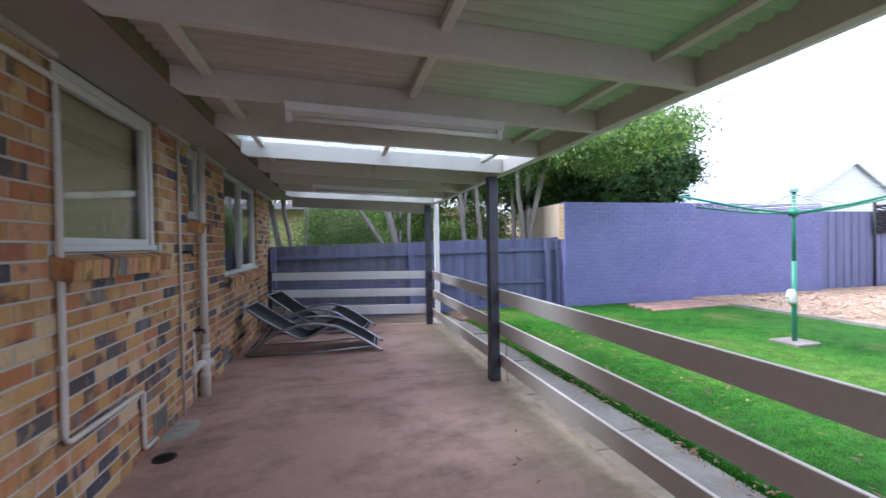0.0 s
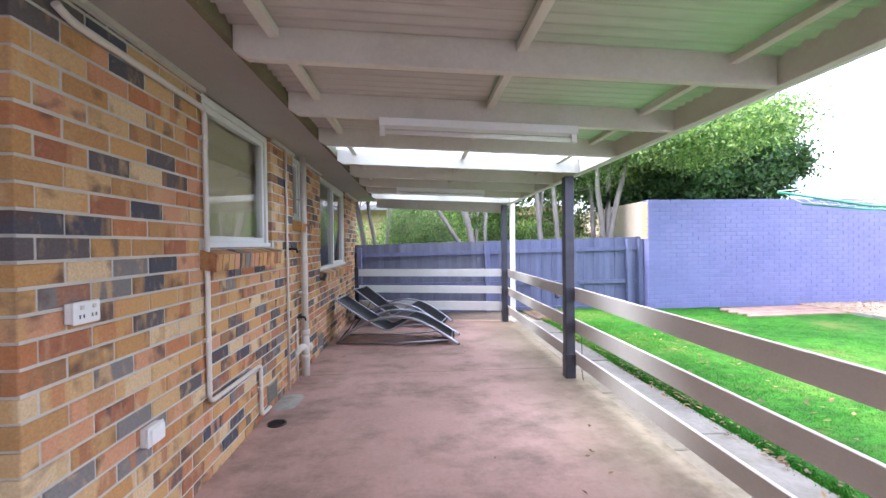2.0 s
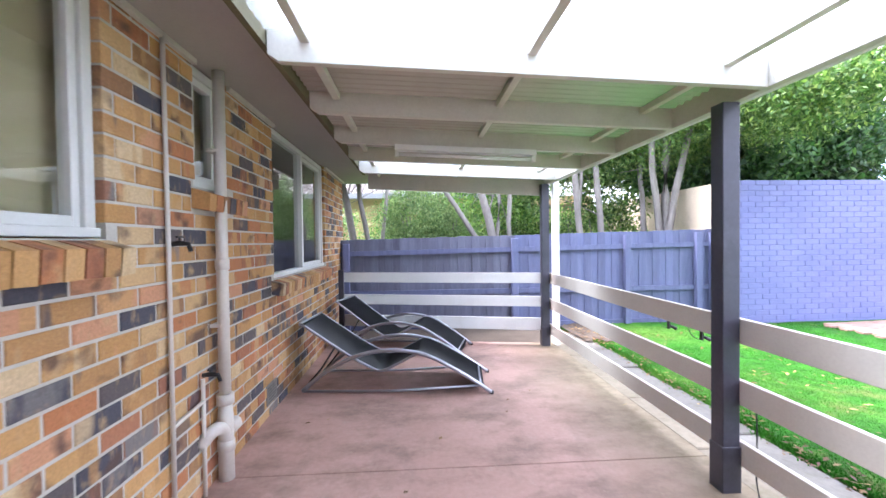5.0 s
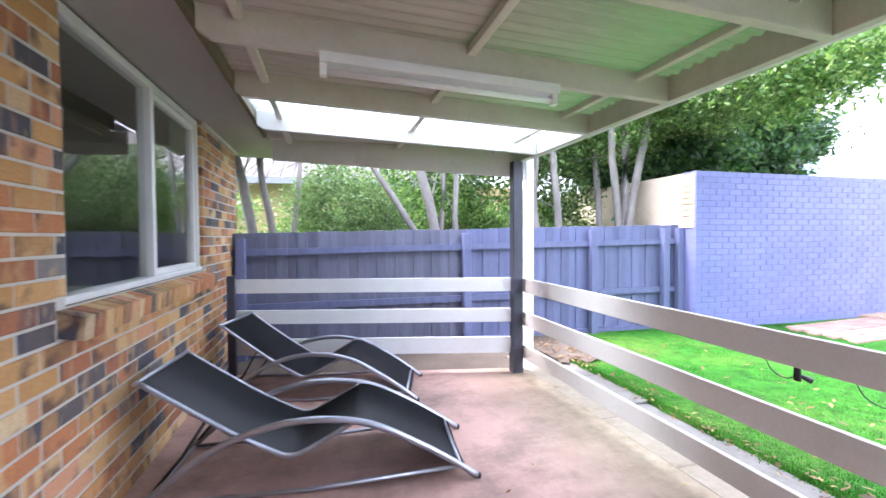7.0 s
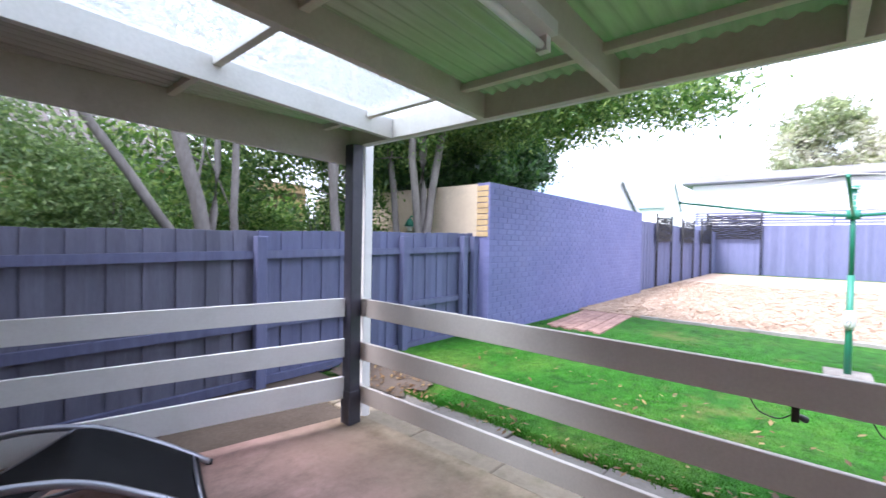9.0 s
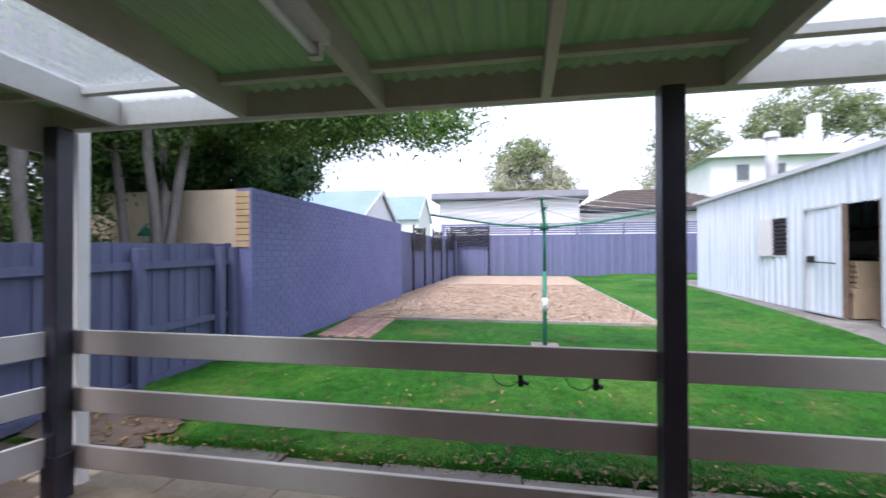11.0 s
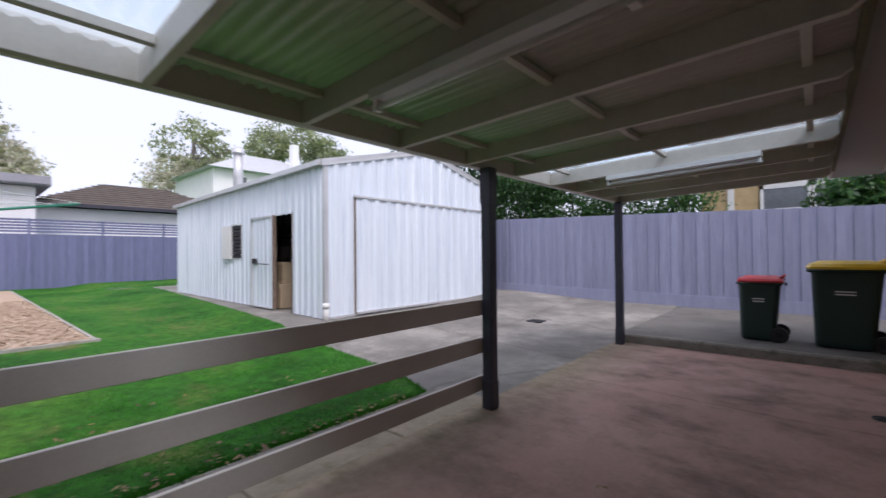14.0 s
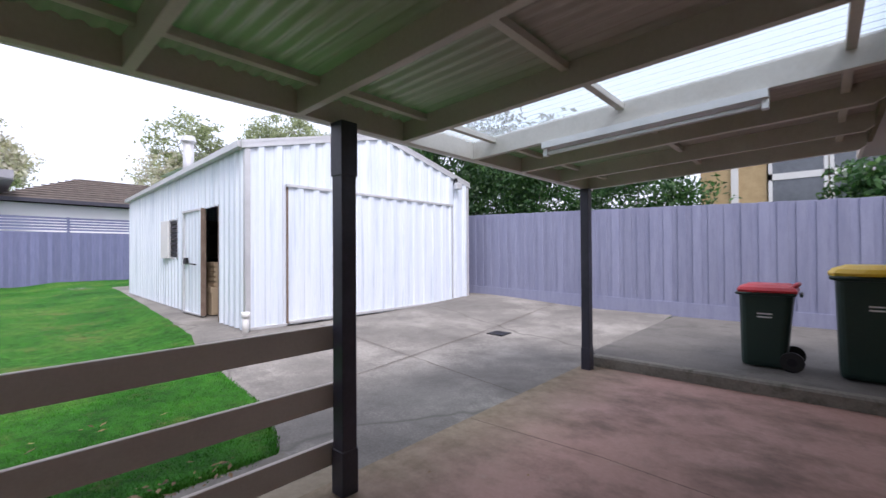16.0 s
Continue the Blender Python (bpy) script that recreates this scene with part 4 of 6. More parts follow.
outlet(2.79, 0.535, 0.115, 0.085, "white covered power outlet low on the brick wall", True)


def wall_vent(y, z):
    e = thing("wall_vent", (0, y, z), "grey slotted brick vent low in the wall", "vent")
    part("vent_plate", boxes((-0.004, 0.008, y - 0.115, y + 0.115, z - 0.08, z + 0.08), bev=0.002), M_CONC, e)
    for i in range(6):
        part("slot", boxes((0.008, 0.0095, y - 0.095, y + 0.095, z - 0.062 + i * 0.023, z - 0.053 + i * 0.023)), M_BLACK, e)


wall_vent(4.5, 0.14)
wall_vent(6.36, 0.17)


def drain(x, y, r):
    e = thing("floor_drain", (x, y, 0), "round black floor drain grate set in the slab", "drain")
    part("rim", tube(bmesh.new(), [(x, y, -0.01), (x, y, 0.008)], r, 24), M_BLACK, e)
    for k in range(5):
        yy = y - r * 0.6 + k * r * 0.3
        h = math.sqrt(max(0.0, (r * 0.85) ** 2 - (yy - y) ** 2))
        part("grate_bar", boxes((x - h, x + h, yy - 0.006, yy + 0.006, 0.008, 0.012)), M_DARKSCREEN, e)


drain(0.15, 4.15, 0.075)
drain(0.30, -0.22, 0.07)


def strip_light(y, x0, x1):
    e = thing("strip_light", ((x0 + x1) / 2, y, rafter_z((x0 + x1) / 2)), "white fluorescent batten light, unlit, under a rafter", "strip light", "verandah strip lights")

    def sl(bm, a, b, ya, yb, z0, z1):
        vs = []
        for x in (a, b):
            z = rafter_z(x)
            vs.append([bm.verts.new((x, yy, z + dz)) for yy, dz in ((ya, z0), (yb, z0), (yb, z1), (ya, z1))])
        for k in range(4):
            bm.faces.new((vs[0][k], vs[0][(k + 1) % 4], vs[1][(k + 1) % 4], vs[1][k]))
        bm.faces.new(vs[0][::-1])
        bm.faces.new(vs[1])
        return bm

    part("housing", sl(bmesh.new(), x0, x1, y - 0.045, y + 0.045, -0.045, -0.001), M_WHITE, e)
    for x in (x0, x1 - 0.03):
        part("lamp_holder", sl(bmesh.new(), x, x + 0.03, y - 0.02, y + 0.02, -0.095, -0.045), M_PVC, e)
    part("tube", tube(bmesh.new(), [(x0 + 0.03, y, rafter_z(x0) - 0.075), (x1 - 0.03, y, rafter_z(x1) - 0.075)], 0.014, 10), M_PVC, e)


strip_light(3.28, 1.06, 2.25)
strip_light(6.36, 1.02, 2.18)
strip_light(0.27, 1.0, 2.25)


# ---- sun loungers ----
def lounger():
    """Built along local x: head over x=0, feet at x=1.86; width along y."""
    e = thing("sun_lounger", (0, 0, 0), "black mesh sun lounger with curved silver tube frame on the slab", "sun lounger", "sun loungers on the verandah")
    W = 0.62
    arch = arc_points([(0.02, 0, 0.02), (0.26, 0, 0.20), (0.55, 0, 0.335), (0.88, 0, 0.39), (1.22, 0, 0.35), (1.52, 0, 0.215), (1.74, 0, 0.09), (1.86, 0, 0.012)], 5)
    sling = arc_points([(0.0, 0, 0.63), (0.25, 0, 0.475), (0.50, 0, 0.325), (0.70, 0, 0.225), (0.77, 0, 0.20), (0.85, 0, 0.215), (1.0, 0, 0.285), (1.15, 0, 0.36)], 5)
    for y in (0.0, W):
        part("side_arch", tube(bmesh.new(), [(p.x, y, p.z) for p in arch], 0.0185, 12), M_ALU, e)
        part("sling_rail", tube(bmesh.new(), [(p.x, y + (0.022 if y == 0 else -0.022), p.z) for p in sling], 0.0125, 10), M_ALU, e)
        part("base_rail", tube(bmesh.new(), [(0.03, y, 0.018), (0.9, y, 0.022), (1.76, y, 0.075)], 0.0115, 10), M_ALU, e)
    for x, z, nm in ((0.03, 0.018, "rear_bar"), (1.76, 0.075, "front_bar"), (0.0, 0.63, "head_bar")):
        part(nm, tube(bmesh.new(), [(x, 0.0, z), (x, W, z)], 0.0115, 10), M_ALU, e)
    for y in (0.0, W):
        part("brace", tube(bmesh.new(), [(0.03, y, 0.03), (0.20, y + (0.05 if y == 0 else -0.05), 0.22), (0.34, y + (0.022 if y == 0 else -0.022), 0.415)], 0.009, 8), M_BLACK, e)
        part("foot_cap", tube(bmesh.new(), [(1.845, y, 0.016), (1.88, y, 0.008)], 0.018, 10), M_BLACK, e)

    def cloth(points):
        bm = bmesh.new()
        cols = 9
        top = [[bm.verts.new((p.x, 0.024 + (W - 0.048) * j / (cols - 1), p.z + 0.008 - 0.022 * math.sin(math.pi * j / (cols - 1)))) for j in range(cols)] for p in points]
        for a, b in zip(top, top[1:]):
            for j in range(cols - 1):
                f = bm.faces.new((a[j], a[j + 1], b[j + 1], b[j]))
                f.smooth = True
        bmesh.ops.solidify(bm, geom=list(bm.faces), thickness=0.004)
        return bm

    legs = [Vector((p.x, 0, p.z)) for p in arch if p.x > 1.2 and p.x < 1.80]
    part("back_sling", cloth([p for p in sling if p.x < 0.79]), M_SLING, e)
    part("leg_sling", cloth([p for p in sling if p.x > 0.75] + legs), M_SLING, e)
    return e


first = lounger()
SHORT = Matrix.Diagonal((0.93, 1, 1, 1))
first.matrix_world = pose(0.115, 6.79, 0, 0, 0, -6.0) @ SHORT
copy_thing(first, pose(0.18, 8.20, 0, 0, 0, -14.4) @ SHORT)


# ---- wheelie bins ----
def bin_on(x, y, z, w, d, h, lid_mat, label):
    """Handle and wheels towards -x; w along y, d along x."""
    e = thing("wheelie_bin", (x, y, z), label, "bin", "wheelie bins on the raised slab")
    bm = bmesh.new()
    rings = []
    for zz, k in ((0.0, 0.80), (0.04, 0.84), (h * 0.86, 1.0), (h * 0.865, 1.06), (h * 0.90, 1.06)):
        ring = []
        for cx, cy in ((-1, -1), (1, -1), (1, 1), (-1, 1)):
            for a in range(4):
                ang = math.atan2(cy, cx) - math.pi / 4 + a * math.pi / 6
                ring.append(bm.verts.new((x + cx * (d / 2 * k - 0.06) + 0.06 * math.cos(ang) + (0.03 if zz < 0.05 else 0), y + cy * (w / 2 * k - 0.06) + 0.06 * math.sin(ang), z + 0.02 + zz)))
        rings.append(ring)
    for a, b in zip(rings, rings[1:]):
        for k in range(16):
            bm.faces.new((a[k], a[(k + 1) % 16], b[(k + 1) % 16], b[k]))
    bm.faces.new(rings[0][::-1])
    bm.faces.new(rings[-1])
    part("body", bm, M_BINGREEN, e)
    bm = bmesh.new()
    rings = []
    for zz, k in ((h * 0.905, 1.10), (h * 0.93, 1.12), (h * 0.965, 1.02), (h, 0.75)):
        rings.append([bm.verts.new((x + cx * d / 2 * k - 0.01, y + cy * w / 2 * k, z + 0.02 + zz)) for cx, cy in ((-1, -1), (-0.4, -1.02), (0.4, -1.02), (0.95, -0.9), (1.06, -0.4), (1.06, 0.4), (0.95, 0.9), (0.4, 1.02), (-0.4, 1.02), (-1, 1))])
    for a, b in zip(rings, rings[1:]):
        for k in range(10):
            bm.faces.new((a[k], a[(k + 1) % 10], b[(k + 1) % 10], b[k]))
    bm.faces.new(rings[0][::-1])
    bm.faces.new(rings[-1])
    part("lid", bm, lid_mat, e)
    bm = bmesh.new()
    tube(bm, arc_points([(x - d * 0.46, y - w * 0.40, z + h * 0.985), (x - d * 0.56, y - w * 0.30, z + h * 1.02), (x - d * 0.58, y, z + h * 1.025), (x - d * 0.56, y + w * 0.30, z + h * 1.02), (x - d * 0.46, y + w * 0.40, z + h * 0.985)], 4), 0.02, 8)
    part("lid_grip", bm, lid_mat, e)
    part("rim", boxes((x - d * 0.56, x + d * 0.57, y - w * 0.555, y + w * 0.555, z + 0.02 + h * 0.872, z + 0.02 + h * 0.904), bev=0.012), M_BINGREEN, e)
    part("handle", tube(bmesh.new(), [(x - d / 2 - 0.05, y - w * 0.4, z + h * 0.90), (x - d / 2 - 0.06, y + w * 0.4, z + h * 0.90)], 0.016, 10), M_BINGREEN, e)
    for sy in (-1, 1):
        wx, wy, r = x - d / 2 + 0.02, y + sy * (w / 2 - 0.02), 0.10
        wh = part("wheel", tube(bmesh.new(), [(wx, wy - 0.022, z + r), (wx, wy + 0.022, z + r)], r, 24), M_BLACK, e)
        part("hub", tube(bmesh.new(), [(wx, wy - 0.028, z + r), (wx, wy + 0.028, z + r)], 0.04, 16), M_DARKSCREEN, wh)
    part("axle", tube(bmesh.new(), [(x - d / 2 + 0.02, y - w / 2, z + 0.1), (x - d / 2 + 0.02, y + w / 2, z + 0.1)], 0.01), M_DARKSCREEN, e)
    for dz in (0.0, -0.035):
        part("white_print", boxes((x - d * 0.12, x + d * 0.16, y + w / 2 * 0.952, y + w / 2 * 0.962, z + h * 0.66 + dz, z + h * 0.66 + dz + 0.014)), M_PVC, e)


bin_on(1.27, -2.82, 0.118, 0.45, 0.46, 0.86, M_RED, "dark green wheelie bin with a red lid")
bin_on(0.40, -2.82, 0.118, 0.58, 0.66, 1.07, M_YELLOW, "large dark green wheelie bin with a yellow lid")


# ---- steel shed ----
SA, SB, SC, SD = Vector((7.65, 0.0, 0)), Vector((17.6, -0.55, 0)), Vector((17.6, -6.05, 0)), Vector((7.65, -5.6, 0))


def ribbed(p, q, z0, top, material, out=0.0, pitch=0.25, depth=0.04):
    """A steel wall with trapezoid ribs from p to q; top is a function of the distance along it."""
    d = (q - p)
    ln = d.length
    d.normalize()
    nrm = Vector((d.y, -d.x, 0))
    bm = bmesh.new()
    u, pts = 0.0, []
    while u < ln:
        for du, o in ((0.0, 0), (pitch * 0.48, 0), (pitch * 0.60, depth), (pitch * 0.88, depth)):
            if u + du <= ln:
                pts.append((u + du, o))
        u += pitch
    pts.append((ln, 0))
    prev = None
    for u, o in pts:
        b = p + d * u + nrm * (o + out)
        pair = (bm.verts.new((b.x, b.y, z0)), bm.verts.new((b.x, b.y, top(u))))
        if prev:
            bm.faces.new((prev[0], pair[0], pair[1], prev[1]))
        prev = pair
    return bm


def shed():
    e = thing("shed", (SA.x, SA.y, 0.12), "large white corrugated steel shed with an open side door", "shed")
    ev, ap = 3.10, 3.80
    side = (SB - SA).normalized()
    # side wall with window and door gaps; p to q so that the normal looks to +y
    def stretch(u0, u1, z0, z1):
        return ribbed(SA + side * u1, SA + side * u0, z0, lambda u: z1, M_ZINC)
    for nm, u0, u1, z0, z1 in (("side_wall", 0.0, 1.33, 0.14, ev), ("side_wall", 1.33, 2.13, 2.24, ev), ("side_wall", 2.13, 4.08, 0.14, ev), ("side_wall", 4.08, 4.65, 0.14, 1.28), ("side_wall", 4.08, 4.65, 2.15, ev), ("side_wall", 4.65, (SB - SA).length, 0.14, ev)):
        part(nm, stretch(u0, u1, z0, z1), M_ZINC, e)
    L = (SD - SA).length
    gable = lambda u: ev + (ap - ev) * (1 - abs(u - L / 2) / (L / 2))
    part("front_wall", ribbed(SA, SD, 0.14, gable, M_ZINC, 0.0, 0.31, 0.04), M_ZINC, e)
    part("back_wall", ribbed(SC, SB, 0.14, gable, M_ZINC), M_ZINC, e)
    part("far_wall", ribbed(SD, SC, 0.14, lambda u: ev, M_ZINC), M_ZINC, e)
    # tilt door in the front
    d = part("tilt_door", ribbed(Vector((7.612, -0.69, 0)), Vector((7.612, -4.96, 0)), 0.19, lambda u: 2.50, M_ZINC, 0.0, 0.31, 0.035), M_ZINC, e, "wide white ribbed steel tilt door")
    part("door_edge", boxes((7.60, 7.64, -0.685, -0.665, 0.17, 2.53)), M_RUST, d)
    part("bottom_rail", boxes((7.568, 7.64, -4.96, -0.69, 0.165, 0.215), bev=0.004), M_ZTRIM, d)
    part("sill_flashing", boxes((7.60, 7.66, -0.66, -0.04, 0.135, 0.18)), M_ZTRIM, e)
    part("head_rail", boxes((7.568, 7.64, -4.99, -0.65, 2.50, 2.545)), M_ZTRIM, d)
    part("edge_strip", boxes((7.585, 7.64, -4.99, -4.96, 0.17, 2.50)), M_ZTRIM, d)
    for nm, c in (("corner_flashing", SA), ("corner_flashing", SD)):
        part(nm, boxes((c.x - 0.03, c.x + 0.05, c.y - 0.05, c.y + 0.03, 0.14, ev)), M_ZTRIM, e)
    # roof, two slopes with ribs, and barges
    for s in (0, 1):
        a0, b0 = (SA, SB) if s == 0 else (SD, SC)
        am, bmid = (SA + SD) / 2, (SB + SC) / 2
        o = 0.09 if s == 0 else -0.09
        bm = bmesh.new()
        n, prev = 100, None
        for i in range(n + 1):
            t = -0.006 + 1.012 * i / n
            lo, hi = a0.lerp(b0, t), am.lerp(bmid, t)
            r = 0.025 if i % 2 else 0.0
            pair = (bm.verts.new((lo.x, lo.y + o, ev + 0.01 + r)), bm.verts.new((hi.x, hi.y, ap + 0.03 + r)))
            if prev:
                bm.faces.new((prev[0], pair[0], pair[1], prev[1]))
            prev = pair
        part("roof_slope", bm, M_ZTRIM, e)
        vs = bmesh.new()
        ring = []
        for q, z in ((a0 + Vector((0, o, 0)), ev), (am, ap)):
            ring.append([vs.verts.new((q.x + dx, q.y, z + dz)) for dx, dz in ((-0.05, -0.07), (-0.02, -0.07), (-0.02, 0.06), (-0.05, 0.06))])
        for k in range(4):
            vs.faces.new((ring[0][k], ring[0][(k + 1) % 4], ring[1][(k + 1) % 4], ring[1][k]))
        vs.faces.new(ring[0][::-1])
        vs.faces.new(ring[1])
        part("barge_flashing", vs, M_ZTRIM, e)
    bm = bmesh.new()
    ring = []
    for q in (SA, SB):
        ring.append([bm.verts.new((q.x, q.y + dy, ev + dz)) for dy, dz in ((0.03, -0.05), (0.14, -0.05), (0.14, 0.05), (0.03, 0.05))])
    for k in range(4):
        bm.faces.new((ring[0][k], ring[0][(k + 1) % 4], ring[1][(k + 1) % 4], ring[1][k]))
    bm.faces.new(ring[0][::-1])
    bm.faces.new(ring[1])
    part("gutter", bm, M_ZTRIM, e)
    # window
    c = SA + side * 4.36
    w = part("window", boxes((c.x - 0.30, c.x + 0.30, c.y + 0.0, c.y + 0.035, 1.26, 1.30), (c.x - 0.31, c.x - 0.28, c.y, c.y + 0.035, 1.3, 2.15), (c.x + 0.28, c.x + 0.31, c.y, c.y + 0.035, 1.3, 2.15), (c.x - 0.31, c.x + 0.31, c.y, c.y + 0.035, 2.15, 2.18)), M_ZTRIM, e, "small dark louvred shed window")
    for i in range(9):
        part("louvre", boxes((c.x - 0.28, c.x + 0.28, c.y - 0.01 + 0.0, c.y + 0.012, 1.31 + i * 0.094, 1.385 + i * 0.094)), M_DARKSCREEN, w)
    part("shutter", boxes((c.x + 0.32, c.x + 0.86, c.y - 0.02, c.y + 0.06, 1.28, 2.16)), M_WHITE, w, "white panel beside the shed window")
    # door leaf swung back against the wall, and the frame
    g = SA + side * 2.14
    dr = part("side_door", ribbed(SA + side * 3.22 + Vector((0, 0.075, 0)), g + Vector((0, 0.05, 0)), 0.16, lambda u: 2.24, M_ZINC, 0.0, 0.21, 0.016), M_ZINC, e, "open white steel side door")
    part("door_edge", boxes((g.x - 0.012, g.x + 0.012, g.y - 0.02, g.y + 0.07, 0.16, 2.26)), M_RUST, dr)
    far = SA + side * 3.22
    part("door_rim", boxes((far.x - 0.02, far.x + 0.02, far.y + 0.03, far.y + 0.12, 0.16, 2.26), (g.x, far.x, far.y + 0.10, far.y + 0.13, 2.22, 2.26), (g.x, far.x, far.y + 0.10, far.y + 0.13, 0.16, 0.19)), M_ZTRIM, dr)
    # solid black strip stands in for the shade along the door leaf's edge
    part("door_gap_shade", boxes((far.x + 0.022, far.x + 0.04, far.y + 0.034, far.y + 0.045, 0.16, 2.26)), M_BLACK, dr)
    h = SA + side * 3.0
    part("bolt", tube(bmesh.new(), [(h.x + 0.1, h.y + 0.12, 1.18), (h.x - 0.75, h.y + 0.17, 1.16)], 0.012, 8), M_DARKSCREEN, dr)
    part("lock", boxes((h.x - 0.06, h.x + 0.12, h.y + 0.09, h.y + 0.13, 1.16, 1.29), bev=0.004), M_DARKSCREEN, dr)
    j = SA + side * 1.33
    part("jamb", boxes((j.x - 0.015, j.x + 0.005, j.y - 0.05, j.y + 0.01, 0.14, 2.26)), M_RUST, e)
    part("inner_floor", boxes((7.7, 17.5, -5.5, -0.6, 0.05, 0.15)), M_CONC, e)
    # flue with cap
    part("flue", tube(bmesh.new(), [(14.2, -1.2, 3.3), (14.2, -1.2, 4.55)], 0.14, 14), M_ZTRIM, e)
    part("flue_cap", tube(bmesh.new(), [(14.2, -1.2, 4.55), (14.2, -1.2, 4.58), (14.2, -1.2, 4.72)], [0.2, 0.2, 0.15], 14), M_ZTRIM, e)


shed()


def shed_contents():
    e = thing("cardboard_box", (10.2, -0.6, 0.15), "stacked pale cardboard box inside the shed", "box")
    part("carton", boxes((9.85, 10.55, -0.95, -0.27, 0.15, 0.70), bev=0.006), M_CARD, e)
    part("flap", boxes((9.85, 10.55, -0.27, -0.25, 0.60, 0.72)), M_CARD, e)
    e = thing("wooden_crate", (10.2, -0.6, 0.7), "pale slatted crate on a box inside the shed", "crate")
    for i in range(5):
        part("slat", boxes((9.9, 10.5, -0.36, -0.33, 0.72 + i * 0.1, 0.79 + i * 0.1)), M_CARD, e)
    part("crate_back", boxes((9.9, 10.5, -0.9, -0.36, 0.705, 1.2)), M_CARD, e)
    e = thing("shelf", (11.2, -1.35, 0.15), "dark timber shelf inside the shed", "shelf")
    for z in (1.25, 1.85):
        part("board", boxes((10.0, 12.4, -1.6, -1.1, z, z + 0.04)), M_LEDGER, e)
    for x in (10.0, 12.34):
        part("upright", boxes((x, x + 0.06, -1.6, -1.1, 0.15, 2.2)), M_LEDGER, e)
    e = thing("storage_tub", (11.1, -1.35, 1.29), "grey storage tub on the shed shelf", "tub")
    part("tub", boxes((10.7, 11.5, -1.55, -1.12, 1.29, 1.6), bev=0.02), M_CONC, e)


shed_contents()


def flood_light():
    e = thing("flood_light", (7.55, -5.1, 3.0), "small grey flood light on the shed's gable", "flood light")
    part("bracket", boxes((7.55, 7.63, -5.13, -5.07, 3.05, 3.2)), M_DARKSCREEN, e)
    part("lamp_body", boxes((7.46, 7.56, -5.2, -5.0, 2.93, 3.08), bev=0.01), M_ZTRIM, e)


flood_light()
e = thing("white_pipe_stub", (7.52, 0.02, 0.12), "short white plastic stormwater pipe at the shed corner", "pipe")
part("pipe", tube(bmesh.new(), [(7.54, 0.06, 0.08), (7.54, 0.06, 0.42)], 0.05, 16), M_PVC, e)
part("socket", tube(bmesh.new(), [(7.54, 0.06, 0.36), (7.54, 0.06, 0.45)], 0.065, 16), M_PVC, e)
e = thing("grate_pit", (4.85, -2.95, 0.0), "small square dark drain grate in the driveway", "drain")
zg = rise(4.85, -2.95)
part("grate_frame", boxes((4.70, 5.0, -3.1, -2.8, zg - 0.05, zg + 0.012), bev=0.004), M_DARKSCREEN, e)


# ---- rotary clothes line ----
def clothes_line():
    cx, cy = 7.24, 5.36
    e = thing("clothes_line", (cx, cy, 0), "green enamelled rotary clothes line on a concrete pad", "clothes line")
    part("pad", boxes((cx - 0.2, cx + 0.2, cy - 0.2, cy + 0.2, -0.05, 0.03), bev=0.01), M_CONC, e)
    part("lower_pole", tube(bmesh.new(), [(cx, cy, 0), (cx, cy, 1.1)], 0.032, 14), M_GREEN, e)
    part("upper_pole", tube(bmesh.new(), [(cx, cy, 1.1), (cx, cy, 2.03)], 0.024, 14), M_GREEN, e)
    w = part("winder_box", tube(bmesh.new(), [(cx - 0.05, cy, 0.52), (cx - 0.05, cy, 0.56), (cx - 0.05, cy, 0.68), (cx - 0.05, cy, 0.72)], [0.03, 0.055, 0.055, 0.03], 14), M_PVC, e, "white winding gear housing")
    part("crank", tube(bmesh.new(), [(cx - 0.1, cy, 0.62), (cx - 0.2, cy + 0.02, 0.62), (cx - 0.2, cy + 0.02, 0.52)], 0.01, 8), M_ALU, w)
    part("hub", tube(bmesh.new(), [(cx, cy, 1.70), (cx, cy, 1.80)], 0.06, 14), M_GREEN, e)
    part("cap", tube(bmesh.new(), [(cx, cy, 2.02), (cx, cy, 2.06)], 0.05, 14), M_GREEN, e)
    tips = []
    for k in range(4):
        a = radians(86 + 90 * k)
        tip = Vector((cx + 1.72 * math.cos(a), cy + 1.72 * math.sin(a), 1.965))
        tips.append((a, tip))
        arm = part("arm", tube(bmesh.new(), [(cx + 0.05 * math.cos(a), cy + 0.05 * math.sin(a), 1.74), (cx + 0.7 * math.cos(a), cy + 0.7 * math.sin(a), 1.80), tip], 0.015, 10), M_GREEN, e)
        part("stay", tube(bmesh.new(), [(cx, cy, 2.0), (cx + 0.62 * math.cos(a), cy + 0.62 * math.sin(a), 1.795)], 0.005, 6), M_ALU, arm)
    for j in range(6):
        r = 0.62 + j * 0.22
        z = 1.785 + 0.18 * (r - 0.6) / 1.12
        bm = bmesh.new()
        q = [(cx + r * math.cos(a), cy + r * math.sin(a), z + 0.015) for a, _ in tips]
        tube(bm, q + [q[0]], 0.0035, 5)
        part("line", bm, M_PVC, e, "thin pale washing line")


clothes_line()


